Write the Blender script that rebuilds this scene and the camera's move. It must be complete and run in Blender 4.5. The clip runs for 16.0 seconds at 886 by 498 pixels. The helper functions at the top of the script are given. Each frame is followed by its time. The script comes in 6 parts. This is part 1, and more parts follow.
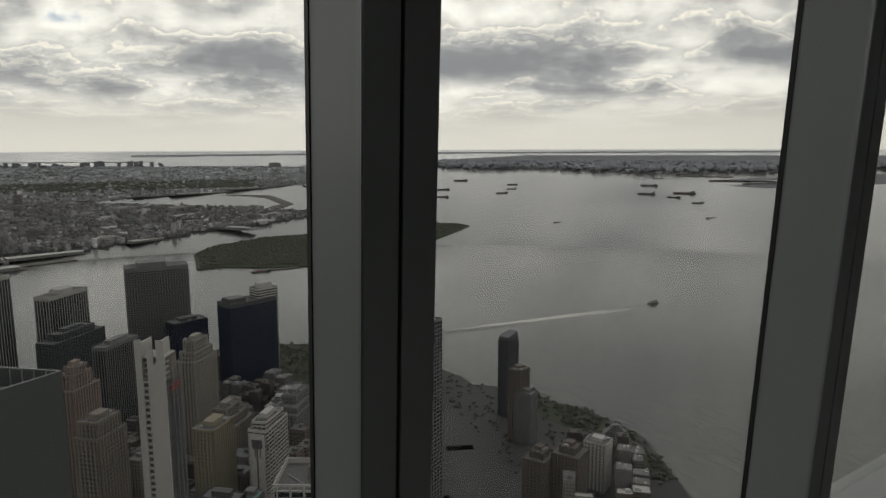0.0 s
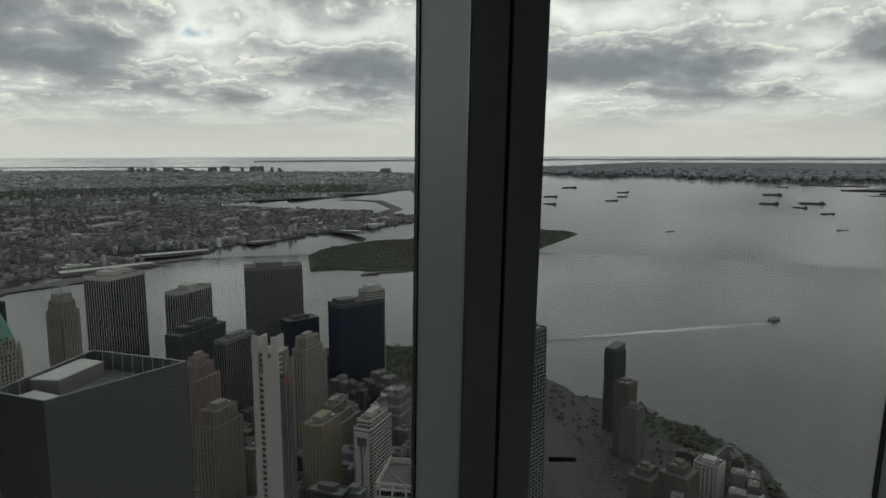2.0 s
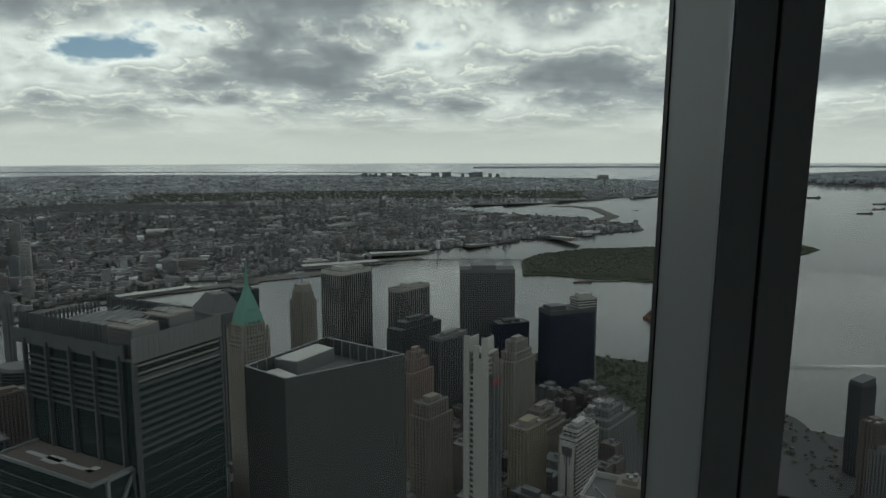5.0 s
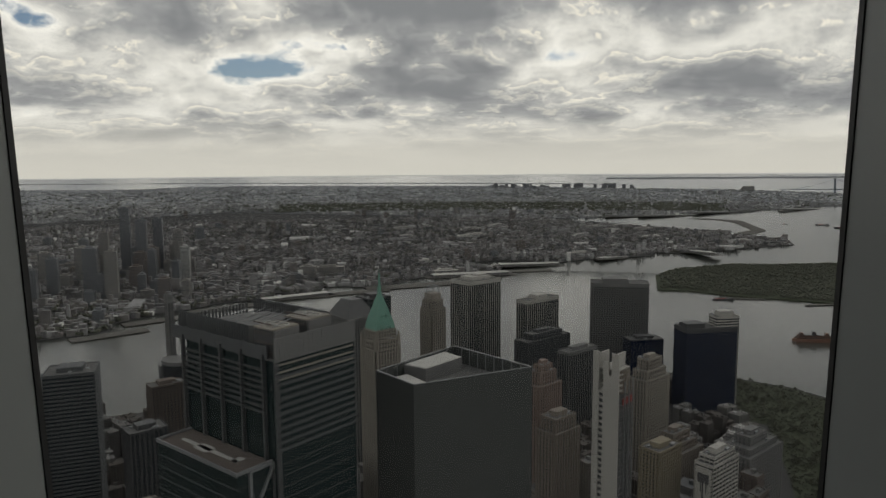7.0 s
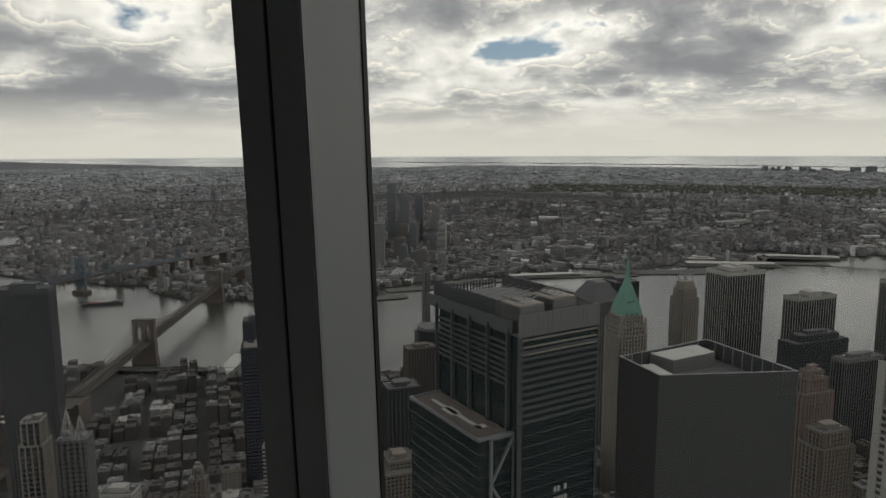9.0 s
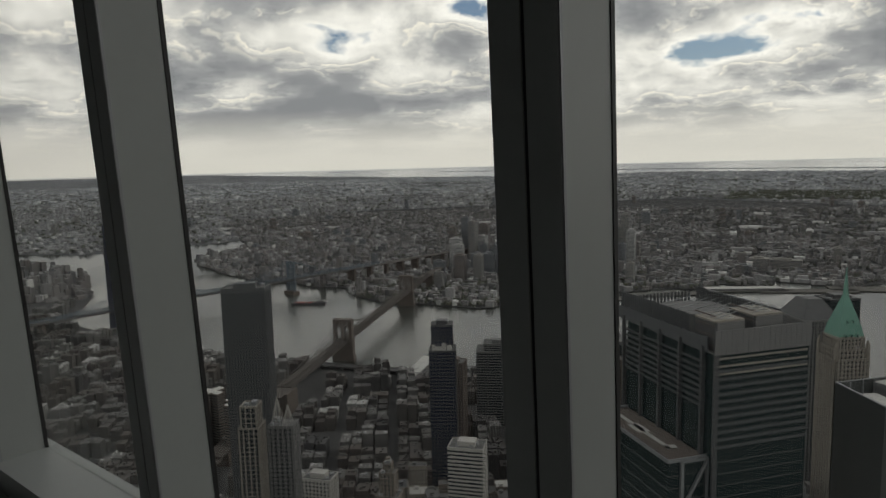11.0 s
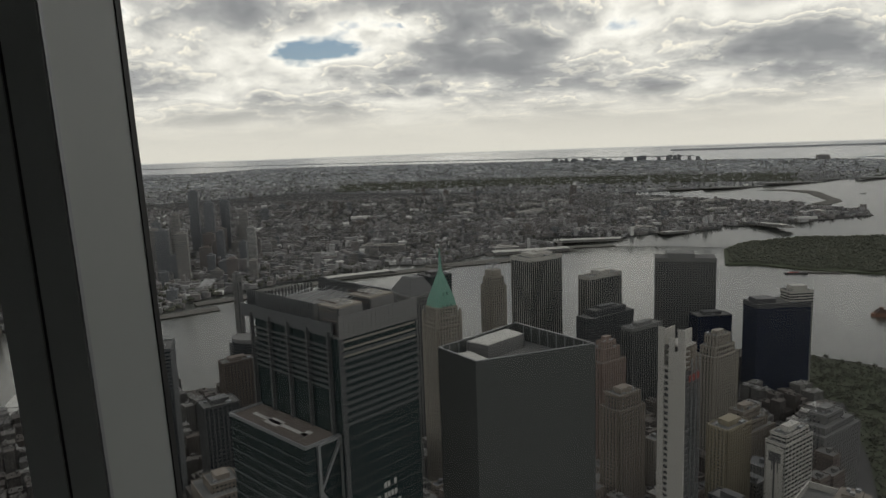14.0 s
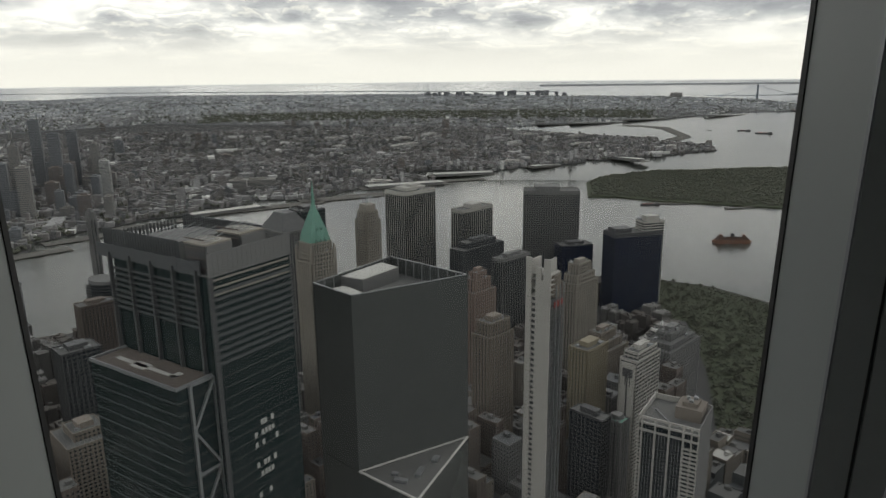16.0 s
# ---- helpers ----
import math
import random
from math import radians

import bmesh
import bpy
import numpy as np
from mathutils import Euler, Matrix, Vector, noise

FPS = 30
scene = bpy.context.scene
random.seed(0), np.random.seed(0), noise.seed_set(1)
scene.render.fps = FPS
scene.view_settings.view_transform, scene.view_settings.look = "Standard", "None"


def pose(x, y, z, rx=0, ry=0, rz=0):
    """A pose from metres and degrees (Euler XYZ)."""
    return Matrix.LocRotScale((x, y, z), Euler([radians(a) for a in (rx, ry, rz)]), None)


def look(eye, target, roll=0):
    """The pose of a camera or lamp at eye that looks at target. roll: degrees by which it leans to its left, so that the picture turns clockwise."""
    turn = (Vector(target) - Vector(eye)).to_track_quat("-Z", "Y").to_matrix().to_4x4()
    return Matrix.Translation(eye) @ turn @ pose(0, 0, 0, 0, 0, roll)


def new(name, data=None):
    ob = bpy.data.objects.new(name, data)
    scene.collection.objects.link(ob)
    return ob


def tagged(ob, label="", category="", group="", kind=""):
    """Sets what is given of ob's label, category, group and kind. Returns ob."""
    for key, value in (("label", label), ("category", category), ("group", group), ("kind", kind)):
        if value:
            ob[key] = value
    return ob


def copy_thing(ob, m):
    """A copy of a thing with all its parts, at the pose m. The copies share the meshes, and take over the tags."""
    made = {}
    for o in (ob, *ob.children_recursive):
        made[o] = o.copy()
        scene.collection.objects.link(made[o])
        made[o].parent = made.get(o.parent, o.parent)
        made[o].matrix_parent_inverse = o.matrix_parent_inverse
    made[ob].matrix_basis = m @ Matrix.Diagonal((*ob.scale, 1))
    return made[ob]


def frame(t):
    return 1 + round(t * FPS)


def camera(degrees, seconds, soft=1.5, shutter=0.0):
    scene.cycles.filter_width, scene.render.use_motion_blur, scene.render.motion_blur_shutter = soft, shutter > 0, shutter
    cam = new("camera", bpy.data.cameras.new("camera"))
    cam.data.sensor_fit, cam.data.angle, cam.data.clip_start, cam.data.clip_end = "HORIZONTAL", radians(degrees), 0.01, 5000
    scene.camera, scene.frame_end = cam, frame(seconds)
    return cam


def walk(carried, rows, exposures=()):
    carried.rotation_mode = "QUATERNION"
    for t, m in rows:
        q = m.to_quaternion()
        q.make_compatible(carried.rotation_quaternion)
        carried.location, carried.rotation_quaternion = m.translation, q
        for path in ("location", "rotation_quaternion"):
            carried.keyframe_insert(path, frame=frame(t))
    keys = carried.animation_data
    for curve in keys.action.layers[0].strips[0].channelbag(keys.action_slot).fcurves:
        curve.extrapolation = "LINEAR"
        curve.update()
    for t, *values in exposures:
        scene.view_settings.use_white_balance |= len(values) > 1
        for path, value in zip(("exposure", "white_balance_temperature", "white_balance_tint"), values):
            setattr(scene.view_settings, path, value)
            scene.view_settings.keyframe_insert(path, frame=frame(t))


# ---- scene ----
from mathutils.geometry import delaunay_2d_cdt

EYE = 386.0      # height of the camera above the water
PATH = (  # seconds, east, north, yaw, pitch, roll
    (0, -0.533, 1.008, 162.74, -8.76, -0.19),
    (0.5, -0.538, 1.011, 163.95, -9.51, -0.07),
    (1, -0.543, 1.013, 165.78, -8.95, -0.38),
    (1.5, -0.548, 1.016, 168.94, -8.56, -0.53),
    (2, -0.533, 1.026, 171.67, -8.21, -0.12),
    (2.5, -0.518, 1.036, 174.02, -8.12, -0.10),
    (3, -0.507, 1.042, 177.20, -8.01, -0.16),
    (3.5, -0.496, 1.047, 180.43, -7.52, -0.27),
    (6, -0.473, 1.050, 195.15, -7.57, -0.39),
    (6.5, -0.456, 1.060, 197.79, -6.88, -0.52),
    (7, -0.439, 1.069, 200.36, -6.68, -0.44),
    (7.5, -0.412, 1.069, 203.82, -8.22, -0.87),
    (8, -0.385, 1.069, 207.51, -7.79, 0.10),
    (8.5, -0.351, 1.096, 213.67, -8.11, -0.19),
    (9, -0.317, 1.123, 221.04, -8.20, -0.21),
    (9.5, -0.286, 1.142, 227.10, -8.01, -0.81),
    (10, -0.254, 1.161, 231.38, -7.76, -1.01),
    (12.5, -0.230, 1.222, 238.77, -6.89, -2.08),
    (13, -0.253, 1.181, 230.27, -7.28, -1.97),
    (13.5, -0.296, 1.129, 217.91, -7.89, -1.93),
    (14, -0.343, 1.087, 205.45, -8.47, -2.00),
    (14.5, -0.358, 1.176, 193.77, -8.91, -1.99),
    (15, -0.376, 1.147, 190.70, -11.38, -1.62),
    (15.5, -0.375, 1.142, 191.15, -14.15, -0.83),
    (16, -0.374, 1.137, 194.91, -14.21, -0.66),
)

def aim(x, y, z, yaw, pitch, roll):
    return pose(x, y, z, 0, 0, yaw) @ pose(0, 0, 0, 90 + pitch) @ pose(0, 0, 0, 0, 0, roll)


LOOKS = (  # seconds, stops, kelvin, tint
    (0, 0.12, 6500, 10), (1.1, 0.12, 6500, 10), (1.5, 0.0, 6250, 6), (2, -0.05, 6150, 4), (2.5, 0.0, 6450, 9), (3, -0.1, 6200, 4), (3.5, -0.1, 6100, 4), (6, -0.1, 5800, -5),
    (6.5, -0.12, 6250, 5), (7, -0.1, 6500, 10), (7.5, -0.12, 5800, -5), (8, -0.1, 5800, -5), (8.5, 0.08, 6250, 5), (9, 0.08, 6480, 10), (10, 0.0, 6450, 9), (12.5, 0.1, 6500, 10), (14, 0.12, 6490, 10),
    (14.5, 0.0, 6480, 10), (14.8, 0.0, 5500, -11), (15.2, 0.15, 5500, -11), (15.5, 0.3, 5600, -9), (15.7, 0.57, 6300, 8), (16, 0.57, 6350, 9))

cam = camera(65.75, 16.0)
walk(cam, [(t, aim(x, y, EYE, yaw, pitch, roll)) for t, x, y, yaw, pitch, roll in PATH],
     exposures=LOOKS)

# ---- light ----
SUN_BEARING, SUN_HEIGHT = -32.0, 46.0    # degrees east of south, above the horizon


def toward(bearing, height):
    b, e = radians(bearing), radians(height)
    return Vector((math.sin(b) * math.cos(e), -math.cos(b) * math.cos(e), math.sin(e)))


class Net:
    """Short hand for a node tree."""
    def __init__(self, tree):
        self.tree = tree
        tree.nodes.clear()

    def n(self, kind, out=0, ins=(), **props):
        node = self.tree.nodes.new(kind)
        for k, v in props.items():
            setattr(node, k, v)
        for k, v in dict(ins).items():
            if isinstance(v, bpy.types.NodeSocket):
                self.tree.links.new(v, node.inputs[k])
            else:
                node.inputs[k].default_value = v
        return node.outputs[out] if out is not None else node

    def math(self, op, a, b=0.0, c=0.0, clamp=False):
        return self.n("ShaderNodeMath", 0, {0: a, 1: b, 2: c}, operation=op, use_clamp=clamp)

    def ramp(self, fac, stops):
        node = self.n("ShaderNodeValToRGB", None, {0: fac})
        el = node.color_ramp.elements
        while len(el) < len(stops):
            el.new(0.5)
        for e, (pos, col) in zip(el, stops):
            e.position, e.color = pos, (*col, 1) if len(col) == 3 else col
        return node.outputs[0]

    def mix(self, fac, a, b, kind="MIX"):
        node = self.n("ShaderNodeMix", None, data_type="RGBA", blend_type=kind)
        for k, v in ((0, fac), (6, a), (7, b)):
            if isinstance(v, bpy.types.NodeSocket):
                self.tree.links.new(v, node.inputs[k])
            else:
                node.inputs[k].default_value = v if k == 0 else (*v, 1)
        return node.outputs[2]

    def noise(self, vec, scale, detail=4.0, rough=0.55, dist=0.0):
        return self.n("ShaderNodeTexNoise", 0, {"Vector": vec, "Scale": scale, "Detail": detail, "Roughness": rough, "Distortion": dist})


def build_sky():
    world = bpy.data.worlds.new("sky")
    scene.world = world
    world.use_nodes = True
    k = Net(world.node_tree)
    way = k.n("ShaderNodeTexCoord", 0)
    xyz = k.n("ShaderNodeSeparateXYZ", None, {0: way})
    x, y, z = xyz.outputs
    up = k.math("MAXIMUM", z, 0.0)
    blue = k.n("ShaderNodeTexSky", 0, sky_type="NISHITA", sun_disc=False, sun_elevation=radians(SUN_HEIGHT),
               sun_rotation=radians(180 - SUN_BEARING), altitude=380.0, air_density=1.0, dust_density=1.5)
    blue = k.mix(1.0, blue, (0.085, 0.085, 0.085), "MULTIPLY")
    # heaped clouds, flatter and denser towards the horizon
    rise = k.math("LOGARITHM", k.math("ADD", up, 0.055), 2.718)
    flat = k.n("ShaderNodeCombineXYZ", 0, {0: k.math("MULTIPLY", x, 3.0), 1: k.math("MULTIPLY", y, 3.0), 2: k.math("MULTIPLY", rise, 1.45)})
    stir = k.n("ShaderNodeTexNoise", "Color", {"Vector": flat, "Scale": 5.0, "Detail": 5.0, "Roughness": 0.6})
    stir = k.n("ShaderNodeVectorMath", 0, {0: stir, 1: (0.5, 0.5, 0.5)}, operation="SUBTRACT")
    flat = k.n("ShaderNodeVectorMath", 0, {0: stir, 1: (0.13, 0.13, 0.13), 2: flat}, operation="MULTIPLY_ADD")

    upright = k.n("ShaderNodeVectorMath", 0, {0: flat, 1: (1.0, 1.0, 0.62)}, operation="MULTIPLY")

    def heap(lift):
        """Cloud thickness: banks, rounded heads on them, small puffs and ragged edges."""
        at = k.n("ShaderNodeVectorMath", 0, {0: flat, 1: (0, 0, lift)}, operation="ADD")
        tall = k.n("ShaderNodeVectorMath", 0, {0: upright, 1: (0, 0, lift * 0.62)}, operation="ADD")
        bank = k.noise(at, 1.9, 3.0, 0.5, 0.0)
        head = k.n("ShaderNodeTexVoronoi", 0, {"Vector": at, "Scale": 4.2, "Detail": 2.0, "Roughness": 0.5, "Lacunarity": 2.4, "Smoothness": 0.3}, feature="SMOOTH_F1", normalize=True)
        puff = k.n("ShaderNodeTexVoronoi", 0, {"Vector": tall, "Scale": 13.0, "Detail": 3.0, "Roughness": 0.6, "Lacunarity": 2.2, "Smoothness": 0.15}, feature="SMOOTH_F1", normalize=True)
        t = k.math("MULTIPLY_ADD", k.math("SUBTRACT", 0.36, head), 0.46, bank)
        return k.math("MULTIPLY_ADD", k.math("SUBTRACT", 0.36, puff), 0.26, t)
    plain, above = heap(0.0), heap(0.06)
    # unseen thicker cloud overhead, added to dim the light on the city
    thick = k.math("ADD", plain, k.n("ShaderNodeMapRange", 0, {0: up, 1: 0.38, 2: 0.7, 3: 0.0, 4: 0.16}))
    # openings and banks that the cloud deck has
    def spot(bearing, height, wide, tall, amount):
        c = toward(bearing, height)
        b = k.math("ARCTAN2", x, k.math("MULTIPLY", y, -1.0))
        db = k.math("DIVIDE", k.math("SUBTRACT", b, radians(bearing)), radians(wide))
        dh = k.math("DIVIDE", k.math("SUBTRACT", z, c.z), radians(tall))
        d = k.math("ADD", k.math("MULTIPLY", db, db), k.math("MULTIPLY", dh, dh))
        return k.math("MULTIPLY", k.math("POWER", 2.718, k.math("MULTIPLY", d, -1.0)), amount)
    shred = k.math("MULTIPLY_ADD", k.noise(flat, 6.0, 5.0, 0.65), 2.4, -0.2)
    for row in CLOUD_SPOTS:
        add = spot(*row)
        thick = k.math("ADD", thick, k.math("MULTIPLY", add, shred) if row[4] < -0.2 else add)
    lit = k.math("SUBTRACT", plain, above)
    depth = k.math("MULTIPLY_ADD", lit, -0.5, thick)
    under = k.ramp(depth, ((0.34, (1.10, 1.07, 1.0)), (0.44, (0.86, 0.84, 0.785)), (0.51, (0.64, 0.63, 0.605)),
                           (0.575, (0.44, 0.443, 0.445)), (0.70, (0.285, 0.293, 0.305))))
    # tops catch the light: each thicker heap begins with a bright rim
    rim = k.ramp(depth, ((0.34, (1.10, 1.07, 1.0)), (0.43, (0.82, 0.80, 0.745)), (0.468, (0.66, 0.65, 0.625)), (0.476, (1.04, 0.985, 0.87)),
                         (0.53, (0.70, 0.69, 0.655)), (0.558, (0.52, 0.518, 0.505)), (0.566, (0.74, 0.715, 0.65)), (0.62, (0.44, 0.443, 0.445)), (0.72, (0.285, 0.293, 0.305))))
    tone = k.mix(k.n("ShaderNodeMapRange", 0, {0: lit, 1: 0.0, 2: 0.035, 3: 0.0, 4: 1.0}), under, rim)
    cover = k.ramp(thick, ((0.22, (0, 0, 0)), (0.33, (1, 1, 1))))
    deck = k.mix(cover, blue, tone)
    # thin bright veil low down
    low = k.ramp(up, ((0.0, (1, 1, 1)), (0.03, (0.85, 0.85, 0.85)), (0.075, (0, 0, 0))))
    deck = k.mix(low, deck, (0.765, 0.735, 0.665))
    below = k.ramp(k.math("ADD", z, 0.5), ((0.47, (0.10, 0.10, 0.10)), (0.492, (0.5, 0.5, 0.48))))
    sky = k.mix(k.math("GREATER_THAN", z, -0.009), below, deck)
    k.n("ShaderNodeOutputWorld", None, {0: k.n("ShaderNodeBackground", 0, {0: sky, 1: 1.0})})


# bearing, height, width, tallness (degrees), thickness added
CLOUD_SPOTS = (
    (28.5, 9.4, 3.4, 1.1, -0.30), (36, 7.9, 4.2, 0.95, -0.29), (54, 11.8, 2.6, 1.0, -0.27), (51, 10.6, 2.4, 0.7, -0.22),
    (25, 13.8, 13, 1.6, 0.16), (2, 7.6, 8, 0.9, 0.10), (-8, 6.4, 10, 0.8, 0.08), (-25, 6.6, 14, 1.3, 0.13), (-18, 13.4, 20, 1.2, 0.13),
    (63, 4.8, 10, 1.3, 0.12), (40, 10.6, 7, 0.9, 0.08), (22, 6.2, 7, 0.6, 0.08), (17, 9.0, 5, 1.0, -0.10), (0, 11.0, 9, 1.3, -0.08), (-25, 10.4, 12, 1.3, -0.07),
    (-20, 3.4, 18, 1.0, -0.08), (62, 9.8, 9, 2.0, -0.16), (14, 3.8, 14, 0.9, -0.06), (40, 5.2, 8, 0.7, -0.05),
)
build_sky()
sun = new("sun", bpy.data.lights.new("sun", "SUN"))
sun.data.energy, sun.data.angle, sun.data.color = 0.4, radians(25), (1.0, 0.95, 0.87)
sun.matrix_world = look(toward(SUN_BEARING, SUN_HEIGHT) * 900, (0, 0, 0))


# ---- materials ----
def mat(name, color, rough=0.8, metal=0.0, vary=0.25, scale=0.05, fine=1.5, bump=0.0, per_piece=0.0, spec=0.5):
    """A surface with stains at a large scale, grain at a small one, and a shift from piece to piece."""
    m = bpy.data.materials.new(name)
    m.use_nodes = True
    k = Net(m.node_tree)
    at = k.n("ShaderNodeNewGeometry", 0)
    a = k.noise(at, scale, 4.0, 0.6)
    b = k.noise(at, fine, 3.0, 0.6)
    f = k.math("ADD", k.math("MULTIPLY", a, 0.65), k.math("MULTIPLY", b, 0.35))
    f = k.math("MULTIPLY_ADD", k.math("SUBTRACT", f, 0.5), 2.4 * vary, 1.0)
    if per_piece:
        r = k.n("ShaderNodeObjectInfo", "Random")
        f = k.math("MULTIPLY", f, k.math("MULTIPLY_ADD", k.math("SUBTRACT", r, 0.5), 2 * per_piece, 1.0))
    grey = k.n("ShaderNodeCombineXYZ", 0, {0: f, 1: f, 2: f})
    col = k.mix(1.0, color, grey, "MULTIPLY")
    ins = {"Base Color": col, "Metallic": metal, "Specular IOR Level": spec,
           "Roughness": k.math("MULTIPLY_ADD", b, 0.2, rough - 0.1, clamp=True)}
    if bump:
        ins["Normal"] = k.n("ShaderNodeBump", 0, {"Strength": bump, "Distance": 0.3, "Height": b})
    k.n("ShaderNodeOutputMaterial", None, {0: k.n("ShaderNodeBsdfPrincipled", 0, ins)})
    return m


def mat_roofs(name, stops, rough=0.85, patchy=0.0):
    """Many small pieces in one mesh, each with its own colour."""
    m = bpy.data.materials.new(name)
    m.use_nodes = True
    k = Net(m.node_tree)
    geo = k.n("ShaderNodeNewGeometry", None)
    col = k.ramp(geo.outputs["Random Per Island"], stops)
    g = k.noise(geo.outputs["Position"], 0.15, 3.0)
    f = k.math("MULTIPLY_ADD", g, 0.8, 0.6)
    if patchy:                                # whole quarters differ
        q = k.noise(geo.outputs["Position"], 0.006, 4.0, 0.65, 0.4)
        f = k.math("MULTIPLY", f, k.math("MULTIPLY_ADD", k.math("SUBTRACT", q, 0.5), 2.2 * patchy, 1.0, clamp=False))
    col = k.mix(1.0, col, k.n("ShaderNodeCombineXYZ", 0, {0: f, 1: f, 2: f}), "MULTIPLY")
    k.n("ShaderNodeOutputMaterial", None, {0: k.n("ShaderNodeBsdfPrincipled", 0, {"Base Color": col, "Roughness": rough})})
    return m


def mat_water():
    m = bpy.data.materials.new("harbour_water")
    m.use_nodes = True
    k = Net(m.node_tree)
    at = k.n("ShaderNodeNewGeometry", 0)
    swell = k.n("ShaderNodeMapping", 0, {"Vector": at, "Rotation": (0, 0, 0.5), "Scale": (1.0, 0.35, 1.0)})
    w1 = k.noise(swell, 0.075, 4.0, 0.6, 0.3)
    w2 = k.noise(at, 0.35, 3.0, 0.6)
    patch = k.noise(at, 0.0016, 4.0, 0.6, 0.6)
    h = k.math("ADD", k.math("MULTIPLY", w1, 1.2), k.math("MULTIPLY", w2, 0.12))
    place = k.n("ShaderNodeSeparateXYZ", None, {0: at})
    out = k.math("SQRT", k.math("ADD", k.math("MULTIPLY", place.outputs[0], place.outputs[0]), k.math("MULTIPLY", place.outputs[1], place.outputs[1])))
    ior = k.math("MULTIPLY_ADD", k.n("ShaderNodeMapRange", 0, {0: out, 1: 1250.0, 2: 2300.0, 3: 0.0, 4: 1.0}), 0.9, 1.45)
    ior = k.math("MULTIPLY_ADD", k.n("ShaderNodeMapRange", 0, {0: out, 1: 2550.0, 2: 2800.0, 3: 0.0, 4: 1.0}), 1.5, ior)
    ior = k.math("MULTIPLY_ADD", k.n("ShaderNodeMapRange", 0, {0: out, 1: 2900.0, 2: 3900.0, 3: 0.0, 4: 1.0}), 2.6, ior)
    ior = k.math("MULTIPLY_ADD", k.n("ShaderNodeMapRange", 0, {0: out, 1: 3900.0, 2: 4500.0, 3: 0.0, 4: 1.0}), 7.0, ior)
    nrm = k.n("ShaderNodeBump", 0, {"Strength": k.n("ShaderNodeMapRange", 0, {0: out, 1: 1300.0, 2: 2700.0, 3: 1.0, 4: 0.4}), "Distance": 1.1, "Height": h})
    k.n("ShaderNodeOutputMaterial", None, {0: k.n("ShaderNodeBsdfPrincipled", 0, {
        "Base Color": (0.05, 0.055, 0.049, 1), "Roughness": k.math("MULTIPLY_ADD", patch, 0.3, 0.05), "IOR": ior, "Normal": nrm})})
    return m


def mat_pane():
    m = bpy.data.materials.new("window_pane")
    m.use_nodes = True
    k = Net(m.node_tree)
    clear = k.n("ShaderNodeBsdfTransparent", 0, {0: (0.955, 0.958, 0.945, 1)})
    gloss = k.n("ShaderNodeBsdfGlossy", 0, {"Roughness": 0.02})
    k.n("ShaderNodeOutputMaterial", None, {0: k.n("ShaderNodeMixShader", 0, {0: k.math("MULTIPLY_ADD", k.math("POWER", k.n("ShaderNodeLayerWeight", 1, {0: 0.5}), 4.0), 0.5, 0.035), 1: clear, 2: gloss})})
    return m


